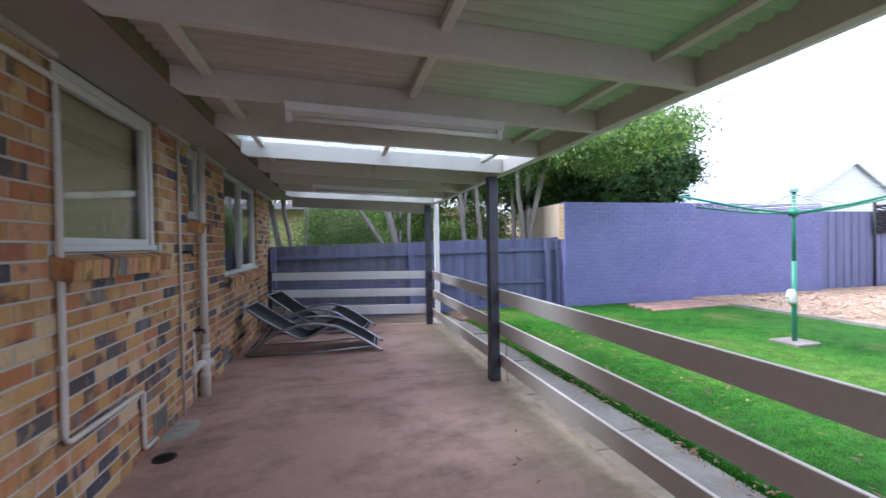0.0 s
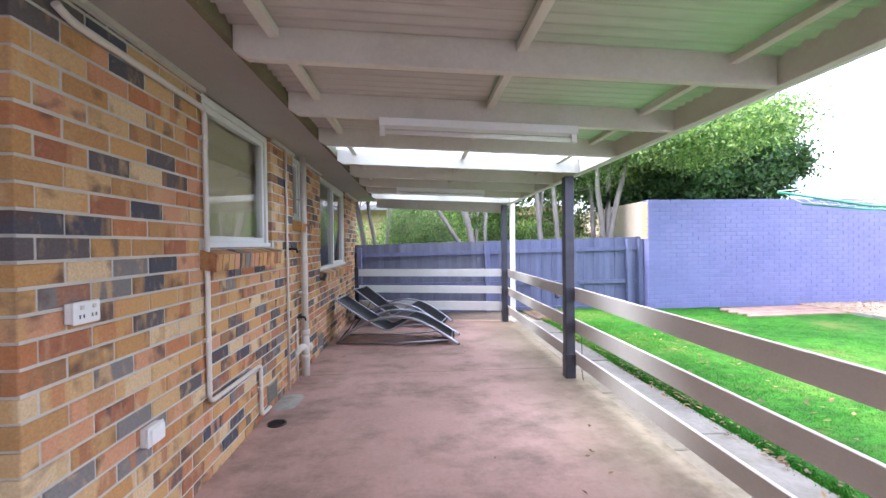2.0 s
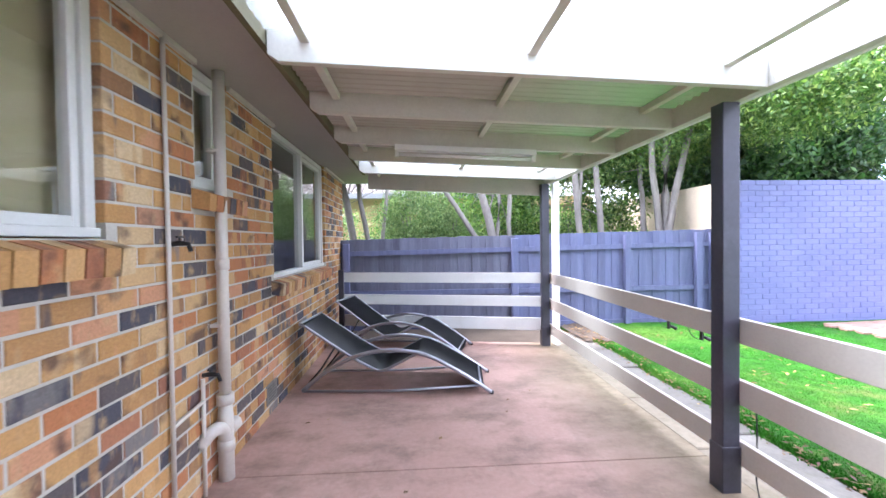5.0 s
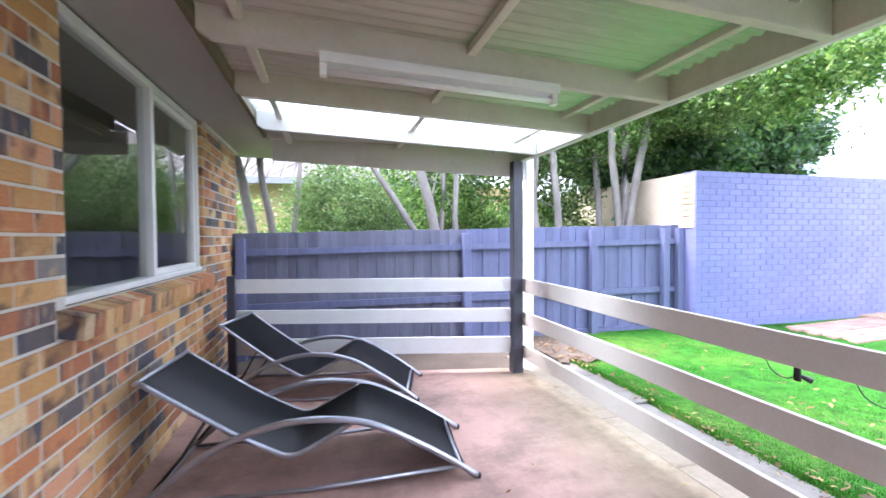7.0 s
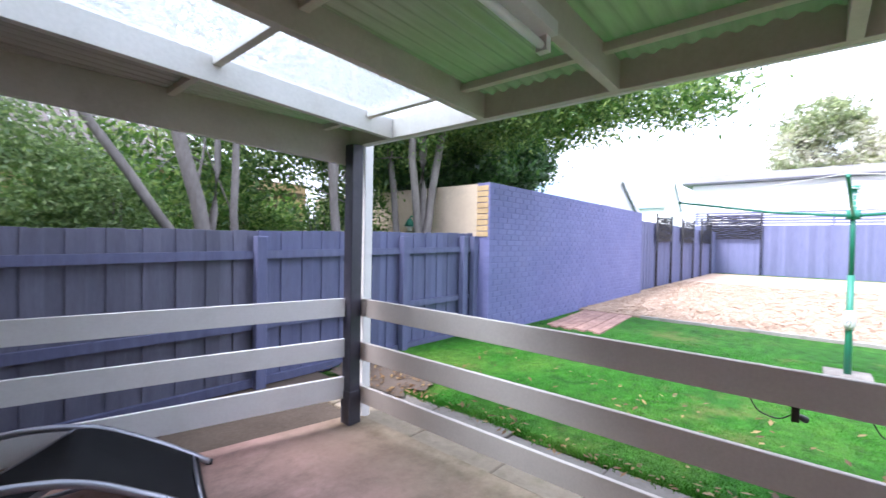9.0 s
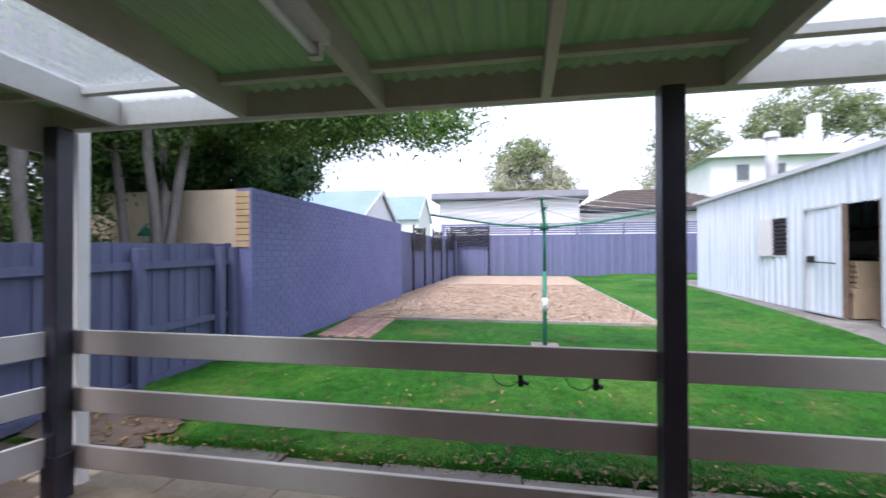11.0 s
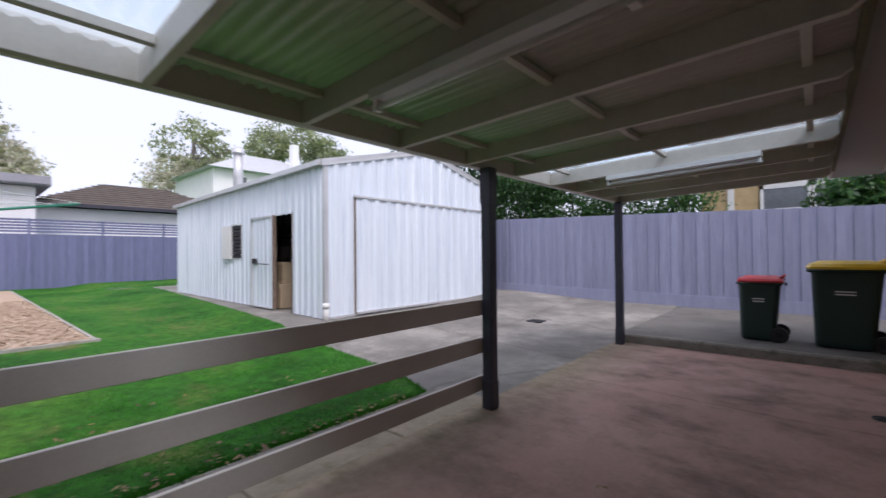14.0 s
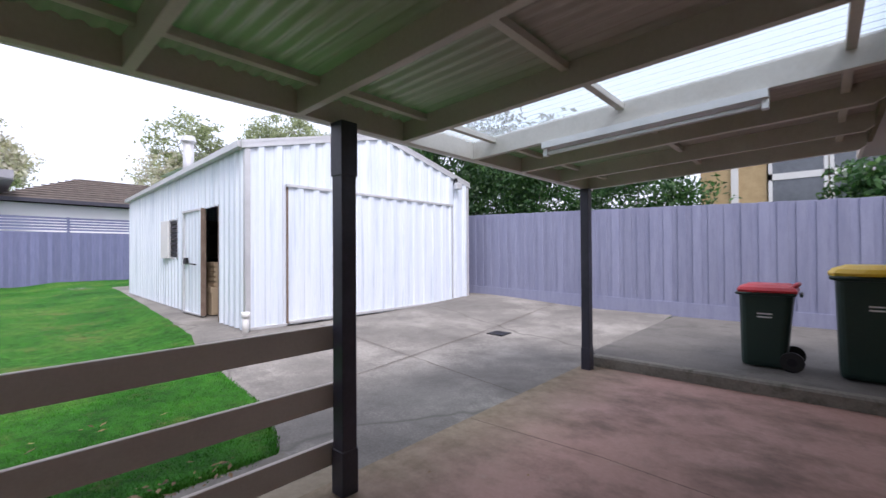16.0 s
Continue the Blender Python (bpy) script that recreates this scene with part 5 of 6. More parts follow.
def rail_spot(y):
    e = thing("garden_spot", (2.93, y, 0.74), "small black garden spotlight clipped under the rail", "spotlight", "rail spotlights")
    part("lamp_head", tube(bmesh.new(), [(2.925, y, 0.765), (2.945, y - 0.015, 0.755), (2.96, y - 0.03, 0.745)], [0.006, 0.011, 0.013], 12), M_BLACK, e)
    part("clip", boxes((2.917, 2.927, y - 0.012, y + 0.012, 0.74, 0.83)), M_BLACK, e)
    part("cable", tube(bmesh.new(), arc_points([(2.93, y, 0.77), (2.935, y + 0.05, 0.735), (2.932, y + 0.11, 0.75), (2.925, y + 0.14, 0.80)], 5), 0.0025, 6), M_BLACK, e)


rail_spot(5.70)
rail_spot(5.36)


# ---- dark screens and poles by the far wall ----
def screen(x0, y0, x1, y1, z0, z1):
    e = thing("garden_screen", (x0, y0, 0), "dark woven metal garden screen on thin black poles", "screen", "garden screens")
    for x, y in ((x0, y0), (x1, y1)):
        part("pole", tube(bmesh.new(), [(x, y, 0), (x, y, z1 + 0.08)], 0.035, 8), M_DARKSCREEN, e)
    d = Vector((x1 - x0, y1 - y0, 0))
    bm = bmesh.new()
    rng = random.Random(int(x0 * 7 + y0))
    for i in range(16):
        z = z0 + (z1 - z0) * (i + 0.5) / 16
        pts = [Vector((x0, y0, 0)) + d * (k / 14) + Vector((0, 0, z + rng.uniform(-0.03, 0.03))) for k in range(15)]
        tube(bm, pts, 0.024, 4)
    part("mesh_panel", bm, M_DARKSCREEN, e)


screen(26.85, 9.95, 26.85, 7.65, 1.75, 3.0)
screen(15.6, 9.46, 17.4, 9.46, 1.5, 2.3)
screen(19.0, 9.46, 21.0, 9.46, 1.5, 2.35)
screen(22.6, 9.46, 25.0, 9.46, 1.5, 2.5)


# ---- trees ----
def leaves(name, blobs, count, size, material, seed, parent=None, clump=0.32, droop=0.4):
    """Many small pointed leaves in clumps inside ellipsoids (x, y, z, rx, ry, rz)."""
    rng = np.random.RandomState(seed)
    vol = np.array([b[3] * b[4] * b[5] for b in blobs])
    per = np.maximum(1, (count * vol / vol.sum() / 40)).astype(int)
    pts = []
    for b, k in zip(blobs, per):
        d = rng.normal(size=(k, 3))
        d /= np.linalg.norm(d, axis=1)[:, None]
        r = rng.uniform(0.25, 1.0, (k, 1)) ** 0.5
        lump = 1 + 0.22 * np.sin(d[:, :1] * 5 + seed) * np.cos(d[:, 1:2] * 4 + 1.3 * seed)
        c = np.array(b[:3]) + d * r * lump * np.array(b[3:])
        for q in c:
            n = int(rng.uniform(26, 54))
            s = clump * rng.uniform(0.6, 1.3)
            pts.append(q + rng.normal(size=(n, 3)) * np.array([s, s, s * 0.6]) * 0.55)
    p = np.concatenate(pts)
    n = len(p)
    ax = rng.normal(size=(n, 3))
    ax[:, 2] -= droop
    ax /= np.linalg.norm(ax, axis=1)[:, None]
    bx = np.cross(ax, rng.normal(size=(n, 3)))
    bx /= np.linalg.norm(bx, axis=1)[:, None]
    s = size * rng.uniform(0.6, 1.35, (n, 1))
    v = np.empty((n, 4, 3))
    v[:, 0] = p - ax * s
    v[:, 1] = p + bx * s * 0.42
    v[:, 2] = p + ax * s
    v[:, 3] = p - bx * s * 0.42
    if parent is not None:
        v -= np.array(world_place(parent))
    me = bpy.data.meshes.new(name)
    me.vertices.add(n * 4)
    me.vertices.foreach_set("co", v.reshape(-1))
    me.loops.add(n * 4)
    me.loops.foreach_set("vertex_index", np.arange(n * 4))
    me.polygons.add(n)
    me.polygons.foreach_set("loop_start", np.arange(n) * 4)
    me.polygons.foreach_set("loop_total", np.full(n, 4))
    me.update(calc_edges=True)
    me.materials.append(material)
    ob = new(name, me)
    ob.parent = parent
    return ob


def stem(bm, base, top, r0, r1, bend, rng, seg=8):
    base, top = Vector(base), Vector(top)
    pts, rad = [], []
    for i in range(9):
        t = i / 8
        p = base.lerp(top, t) + Vector((math.sin(t * 3.1) * bend, math.sin(t * 4.3 + bend * 9) * bend * 0.6, 0))
        p += Vector((rng.uniform(-1, 1), rng.uniform(-1, 1), 0)) * r0 * 0.35
        pts.append(p)
        rad.append(r0 + (r1 - r0) * t)
    tube(bm, pts, rad, seg)
    return pts


def tree(at, stems, blobs, count, size, material, label, seed, clump=0.3, twigs=3):
    e = thing("tree", at, label, "tree", "garden trees")
    rng = random.Random(seed)
    for base, top, r0, r1, bend in stems:
        bm = bmesh.new()
        pts = stem(bm, base, top, r0, r1, bend, rng)
        t = part("trunk", bm, M_BARK, e)
        bm = bmesh.new()
        for k in range(twigs):
            p = pts[rng.randint(4, 8)]
            b = rng.choice(blobs)
            q = Vector(b[:3]) + Vector((rng.uniform(-1, 1) * b[3], rng.uniform(-1, 1) * b[4], rng.uniform(-0.8, 0.8) * b[5])) * 0.8
            stem(bm, p, q, r1 * 0.28, 0.004, rng.uniform(-0.12, 0.12), rng, 5)
        part("limb", bm, M_BARK, t)
    leaves("crown", blobs, count, size, material, seed, e, clump)
    return e


tree((5.5, 10.2, -0.1), [((5.64, 10.2, -0.1), (5.36, 10.4, 4.2), 0.075, 0.045, 0.03), ((5.70, 10.3, -0.1), (5.86, 10.5, 4.4), 0.095, 0.055, -0.04), ((5.32, 10.25, -0.1), (6.5, 10.3, 4.6), 0.08, 0.045, -0.03), ((5.52, 10.5, -0.1), (5.62, 11.2, 4.4), 0.07, 0.035, -0.03)],
     [(5.9, 10.9, 3.9, 1.3, 0.9, 1.3), (6.5, 7.2, 3.25, 0.75, 0.95, 0.40), (6.5, 8.4, 3.45, 1.0, 1.0, 0.62), (6.8, 9.7, 3.9, 1.3, 1.2, 0.9), (7.7, 11.0, 4.2, 1.4, 1.1, 1.0), (4.6, 11.2, 3.2, 1.0, 0.6, 0.9)], 130000, 0.036, M_LEAF_MID, "multi-stemmed grey-barked tree with a spreading green crown", 21, 0.3, 1)
tree((8.8, 12.4, -0.1), [((8.8, 12.4, -0.1), (8.8, 12.2, 4.0), 0.14, 0.06, 0.05)],
     [(8.4, 11.6, 3.1, 1.8, 1.0, 1.0), (10.2, 11.8, 3.5, 1.7, 1.2, 1.15), (7.0, 11.9, 2.9, 1.3, 0.9, 0.9), (9.2, 11.8, 4.5, 1.6, 1.2, 0.75)], 64000, 0.07, M_LEAF_DARK, "dense dark green tree behind the garden wall", 22)
tree((4.3, 10.5, -0.1), [((4.20, 10.3, -0.1), (3.98, 10.4, 3.6), 0.075, 0.045, 0.03), ((4.05, 10.35, -0.1), (4.30, 10.5, 3.6), 0.045, 0.025, -0.04), ((4.66, 10.3, -0.1), (4.42, 10.4, 3.7), 0.07, 0.045, -0.03)],
     [(4.3, 11.0, 3.4, 1.0, 0.7, 0.9), (3.5, 11.3, 2.6, 0.8, 0.5, 0.8), (4.9, 11.2, 2.2, 0.7, 0.4, 0.7)], 12000, 0.045, M_LEAF_MID, "slender pale-stemmed tree behind the fence", 23)
tree((2.4, 10.5, -0.1), [((3.35, 10.35, -0.1), (1.1, 10.4, 3.2), 0.06, 0.035, -0.05), ((2.93, 10.3, -0.1), (1.98, 10.4, 3.6), 0.09, 0.06, 0.03), ((2.5, 10.3, -0.1), (2.72, 10.4, 3.4), 0.045, 0.028, 0.03), ((2.86, 10.35, -0.1), (2.88, 10.4, 3.4), 0.05, 0.035, -0.02)],
     [(2.3, 11.0, 3.9, 1.2, 0.7, 0.7), (3.1, 11.6, 2.3, 0.8, 0.5, 0.8), (2.1, 11.4, 2.0, 0.8, 0.4, 0.7)], 12000, 0.045, M_LEAF_MID, "group of leaning grey-barked stems behind the fence", 24)
tree((0.3, 10.5, -0.1), [((0.38, 10.3, -0.1), (-0.28, 10.35, 3.4), 0.075, 0.05, 0.03), ((0.60, 10.3, -0.1), (0.06, 10.4, 3.4), 0.055, 0.035, -0.03), ((0.43, 10.4, -0.1), (0.74, 10.45, 3.2), 0.045, 0.025, 0.03)],
     [(0.1, 11.1, 4.0, 1.1, 0.6, 0.6), (-0.6, 11.6, 1.7, 0.6, 0.4, 0.4)], 7000, 0.04, M_LEAF_SOFT, "pale-barked stems with thin foliage behind the fence", 25)


def bush(at, blobs, count, size, material, label, seed, clump=0.25):
    e = thing("bush", at, label, "bush", "garden bushes")
    rng = random.Random(seed)
    for b in blobs:
        for k in range(4):
            bm = bmesh.new()
            stem(bm, (b[0] + rng.uniform(-0.15, 0.15), b[1], at[2]), (b[0] + rng.uniform(-0.5, 0.5) * b[3], b[1] + rng.uniform(-0.4, 0.4) * b[4], b[2] + b[5] * 0.5), 0.025, 0.008, 0.05, rng, 5)
            part("stem", bm, M_BARK, e)
    leaves("foliage", blobs, count, size, material, seed, e, clump)


bush((1.3, 10.7, -0.1), [(1.15, 10.7, 1.75, 0.65, 0.4, 0.7), (1.75, 10.9, 1.5, 0.5, 0.4, 0.6)], 24000, 0.026, M_LEAF_SOFT, "soft feathery light green bush above the fence", 31, 0.2)
bush((3.6, 12.2, -0.1), [(3.6, 12.2, 1.4, 1.3, 0.5, 0.7), (1.2, 12.6, 1.3, 1.3, 0.5, 0.6), (-1.2, 12.2, 1.1, 0.8, 0.5, 0.6), (5.3, 11.6, 1.5, 0.6, 0.4, 0.8), (4.4, 11.0, 1.5, 0.5, 0.3, 0.5)], 36000, 0.038, M_LEAF_MID, "mixed green shrubs between fence and house", 32, 0.3)
bush((5.0, -8.2, 0.2), [(4.2, -7.9, 2.6, 1.6, 0.8, 0.9), (6.6, -8.2, 3.0, 1.6, 0.9, 1.2), (8.8, -8.4, 3.3, 1.8, 1.0, 1.4), (3.4, -7.6, 2.3, 0.7, 0.5, 0.5)], 30000, 0.06, M_LEAF_DARK, "dense dark green hedge trees behind the fence", 33, 0.35)
bush((-0.2, -7.6, 0.2), [(-0.15, -7.3, 2.5, 0.75, 0.5, 0.55)], 3000, 0.07, M_LEAF_DARK, "leafy dark green shrub above the fence", 34, 0.3)
tree((12.0, -9.5, 0), [((12, -9.5, 0), (12, -9.5, 4.5), 0.2, 0.1, 0.1)], [(11.0, -9.0, 4.6, 2.2, 1.5, 1.6), (14.5, -9.2, 4.9, 2.2, 1.5, 1.5), (8.6, -9.4, 4.4, 2.0, 1.3, 1.5)], 16000, 0.12, M_LEAF_DARK, "tall dark green tree beyond the shed", 35, 0.5)


def gum(x, y, blobs, mat, label, seed):
    e = thing("gum_tree", (x, y, 0), label, "tree", "distant gum trees")
    rng = random.Random(seed)
    b0 = blobs[0]
    bm = bmesh.new()
    pts = stem(bm, (x, y, 0), (b0[0], b0[1], b0[2] + b0[5] * 0.3), 0.5, 0.2, 0.5, rng)
    t = part("trunk", bm, M_BARK, e)
    bm = bmesh.new()
    for b in blobs:
        for k in range(9):
            q = Vector(b[:3]) + Vector((rng.uniform(-1, 1) * b[3], rng.uniform(-1, 1) * b[4], rng.uniform(-0.7, 0.8) * b[5])) * 0.8
            stem(bm, pts[rng.randint(5, 8)], q, 0.10, 0.02, rng.uniform(-0.4, 0.4), rng, 5)
    part("limb", bm, M_BARK, t)
    for i, b in enumerate(blobs):
        leaves("crown", [b], 3300, 0.25, mat[i % len(mat)], seed + i, e, 1.1)


# far gums: the haze over them comes from their pale leaf colours
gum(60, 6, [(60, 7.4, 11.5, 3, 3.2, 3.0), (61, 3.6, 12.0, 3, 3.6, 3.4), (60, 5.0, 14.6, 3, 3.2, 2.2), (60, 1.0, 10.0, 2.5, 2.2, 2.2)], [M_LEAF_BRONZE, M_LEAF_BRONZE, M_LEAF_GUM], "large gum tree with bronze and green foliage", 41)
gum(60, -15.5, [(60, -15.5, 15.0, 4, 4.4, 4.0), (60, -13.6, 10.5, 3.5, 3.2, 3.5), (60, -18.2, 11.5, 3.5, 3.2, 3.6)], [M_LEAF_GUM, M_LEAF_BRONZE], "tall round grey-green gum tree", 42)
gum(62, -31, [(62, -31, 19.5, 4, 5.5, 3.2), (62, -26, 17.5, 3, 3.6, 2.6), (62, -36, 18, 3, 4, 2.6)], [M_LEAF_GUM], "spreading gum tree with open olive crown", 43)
gum(52, -21.5, [(52, -20.5, 10.5, 3, 3.4, 2.4)], [M_LEAF_MID], "small dark tree beside the white house", 44)


# ---- neighbouring houses ----
def hip_roof(x0, x1, y0, y1, z0, h, over):
    bm = bmesh.new()
    x0, x1, y0, y1 = x0 - over, x1 + over, y0 - over, y1 + over
    ins = min(x1 - x0, y1 - y0) / 2
    if x1 - x0 > y1 - y0:
        r = [(x0 + ins, (y0 + y1) / 2, z0 + h), (x1 - ins, (y0 + y1) / 2, z0 + h)]
        fs = ((0, 1, 5, 4), (1, 2, 5), (2, 3, 4, 5), (3, 0, 4), (0, 3, 2, 1))
    else:
        r = [((x0 + x1) / 2, y0 + ins, z0 + h), ((x0 + x1) / 2, y1 - ins, z0 + h)]
        fs = ((0, 1, 4), (1, 2, 5, 4), (2, 3, 5), (3, 0, 4, 5), (0, 3, 2, 1))
    vs = [bm.verts.new(q) for q in [(x0, y0, z0), (x1, y0, z0), (x1, y1, z0), (x0, y1, z0)] + r]
    for f in fs:
        bm.faces.new([vs[i] for i in f])
    return bm


def house_window(e, box6, pane_mat=None):
    x0, x1, y0, y1, z0, z1 = box6
    f = 0.07
    if abs(x1 - x0) < abs(y1 - y0):
        bm = boxes((x0, x1, y0, y0 + f, z0, z1), (x0, x1, y1 - f, y1, z0, z1), (x0, x1, y0, y1, z0, z0 + f), (x0, x1, y0, y1, z1 - f, z1))
        pn = (x0 + 0.02, x1 - 0.02, y0 + f, y1 - f, z0 + f, z1 - f)
    else:
        bm = boxes((x0, x0 + f, y0, y1, z0, z1), (x1 - f, x1, y0, y1, z0, z1), (x0, x1, y0, y1, z0, z0 + f), (x0, x1, y0, y1, z1 - f, z1))
        pn = (x0 + f, x1 - f, y0 + 0.02, y1 - 0.02, z0 + f, z1 - f)
    w = part("window", bm, M_WHITE, e)
    part("pane", boxes(pn), M_HGLASS, w)


M_HGLASS = surface("reflective_house_glass", (0.10, 0.11, 0.13), (0.16, 0.18, 0.20), 1, 10, 0.06)

# south neighbour: cream brick with a tiled roof
e = thing("house", (-1, 15, 0), "cream brick house with a terracotta tiled roof behind the trees", "house", "neighbouring houses")
part("wall", boxes((-7, 6.0, 14.2, 20, 0, 2.55)), M_YBRICK, e)
bm = bmesh.new()
for i in range(13):
    y = 13.7 + i * 0.3
    z = 2.55 + i * 0.125
    for k in range(44):
        x = -7.4 + k * 0.26
        a = [bm.verts.new(q) for q in ((x, y, z), (x + 0.25, y, z + 0.0), (x + 0.25, y + 0.33, z + 0.137), (x, y + 0.33, z + 0.137))]
        c = [bm.verts.new(q) for q in ((x + 0.05, y, z + 0.04), (x + 0.20, y, z + 0.04), (x + 0.20, y + 0.33, z + 0.175), (x + 0.05, y + 0.33, z + 0.175))]
        for q in ((a[0], a[1], c[1], c[0]), (c[0], c[1], c[2], c[3]), (a[0], c[0], c[3], a[3]), (c[1], a[1], a[2], c[2])):
            bm.faces.new(q)
part("roof", bm, surface("weathered_terracotta_tile", (0.05, 0.04, 0.036), (0.14, 0.125, 0.11), 2.0, 20, 0.9, relief=0.3, vary=0.2, vary_by="island"), e)
part("gutter", boxes((-7.4, 4.0, 13.58, 13.70, 2.45, 2.58)), M_GREYROOF, e)
e = thing("lattice_fence", (3, 13, 0), "dark slatted fence behind the shrubs", "fence")
for k in range(18):
    part("slat", boxes((2.2 + k * 0.16, 2.32 + k * 0.16, 13.0, 13.03, 0, 2.15)), M_LEDGER, e)
part("top_rail", boxes((2.1, 5.2, 12.98, 13.05, 2.15, 2.22)), M_LEDGER, e)

# north neighbour: yellow brick with large white windows
e = thing("house", (1, -10, 0), "yellow brick house with white windows behind the fence", "house", "neighbouring houses")
part("wall", boxes((1.75, 3.05, -9.3, -9.05, 0, 4.6), (-6, 1.75, -9.3, -9.05, 0, 2.3), (-6, 1.75, -9.3, -9.05, 3.5, 4.6), (-6, 3.05, -14, -9.3, 0, 4.6)), M_YBRICK, e)
part("pilaster", boxes((2.28, 2.42, -9.06, -9.0, 0, 4.5)), M_WHITE, e)
house_window(e, (0.72, 1.72, -9.08, -9.0, 2.35, 3.0))
house_window(e, (0.72, 1.72, -9.08, -9.0, 3.0, 3.5))
house_window(e, (-0.40, 0.70, -9.08, -9.0, 2.35, 3.0))
house_window(e, (-0.40, 0.70, -9.08, -9.0, 3.0, 3.5))
part("roof", hip_roof(-6, 3.05, -14, -9.05, 4.6, 1.6, 0.5), M_TILE, e)

# east: long white house with a flat roof, tiled wing beside it
e = thing("house", (32, 6, 0), "low white weatherboard house with a grey flat roof", "house", "neighbouring houses")
part("wall", boxes((28.6, 36, 2.1, 11.0, 0, 4.78)), M_WEATHERBOARD, e)
for k in range(20):
    part("board", boxes((28.572, 28.6, 2.1, 11.0, 0.1 + k * 0.234, 0.32 + k * 0.234)), M_WEATHERBOARD, e)
part("roof", boxes((28.05, 36.4, 1.6, 11.45, 4.80, 5.14)), M_GREYROOF, e)
part("barge", boxes((27.98, 28.05, 1.6, 11.45, 4.86, 5.24)), M_GREYROOF, e)
e = thing("house", (32, -4, 0), "house with a low brown tiled hip roof and a blue-grey gutter", "house", "neighbouring houses")
part("wall", boxes((30.2, 37, -8.0, 2.0, 0, 4.0)), M_WEATHERBOARD, e)
roof = part("roof", hip_roof(30.2, 37, -8.0, 2.0, 4.15, 1.75, 0.5), M_TILE, e)
for k in range(11):
    t = k / 11
    x = 29.72 + 3.9 * t
    part("tile_course", boxes((x, x + 0.10, -8.5 + 3.9 * t, 2.5 - 3.9 * t, 4.19 + 1.75 * t, 4.235 + 1.75 * t)), M_TILE, roof)
part("gutter", boxes((29.58, 29.70, -8.5, 2.5, 4.02, 4.2)), M_POST, e)


# blue roofed gables
def blue_gable(x0, x1, y0, y1, eave, rise_up):
    """White gabled house; its ridge runs along y and the gable looks to -y."""
    xm = (x0 + x1) / 2
    e = thing("house", (xm, y0, 0), "white gabled house with a pale blue steel roof", "house", "neighbouring houses")
    part("wall", boxes((x0, x1, y0, y1, 0, eave)), M_WEATHERBOARD, e)
    bm = bmesh.new()
    bm.faces.new([bm.verts.new(q) for q in ((x0, y0 - 0.004, eave), (x1, y0 - 0.004, eave), (xm, y0 - 0.004, eave + rise_up))])
    part("gable", bm, M_WEATHERBOARD, e)
    for sx in (-1, 1):
        xe = xm + sx * ((x1 - x0) / 2 + 0.35)
        drop = 0.35 * rise_up / ((x1 - x0) / 2)
        bm = bmesh.new()
        q = [[bm.verts.new((x, y, z + dz)) for x, z in ((xe, eave - drop), (xm, eave + rise_up))] for y in (y0 - 0.1, y1 + 0.4) for dz in (0.0, 0.05)]
        for a, b in ((0, 1), (1, 3), (3, 2), (2, 0)):
            bm.faces.new((q[a][0], q[a][1], q[b][1], q[b][0]))
        for k in (0, 1):
            bm.faces.new((q[0][k], q[1][k], q[3][k], q[2][k]))
        part("roof_slope", bm, M_BLUEROOF, e)
        bm = bmesh.new()
        r = [[bm.verts.new((x, y, z + dz)) for y, dz in ((y0 - 0.14, -0.14), (y0 - 0.10, -0.14), (y0 - 0.10, 0.07), (y0 - 0.14, 0.07))] for x, z in ((xe, eave - drop), (xm, eave + rise_up))]
        for k in range(4):
            bm.faces.new((r[0][k], r[0][(k + 1) % 4], r[1][(k + 1) % 4], r[1][k]))
        bm.faces.new(r[0][::-1])
        bm.faces.new(r[1])
        part("bargeboard", bm, M_WHITE, e)


blue_gable(15.6, 20.4, 11.5, 24.0, 2.6, 1.38)
blue_gable(37.5, 42.5, 14.6, 22.0, 4.6, 2.1)
# tall white house beyond the shed
e = thing("house", (46, -18, 0), "two-storey white house with a pale hip roof beyond the shed", "house", "neighbouring houses")
part("wall", boxes((45, 56, -27, -12, 0, 10.2)), M_WEATHERBOARD, e)
part("roof", hip_roof(45, 56, -27, -12, 10.2, 3.0, 0.7), M_ZTRIM, e)
part("chimney", boxes((47, 47.8, -22.4, -21.6, 10, 14.6)), M_WEATHERBOARD, e)
for y in (-14.5, -17.5, -21):
    house_window(e, (44.9, 45.02, y - 0.8, y + 0.4, 8.0, 9.6))


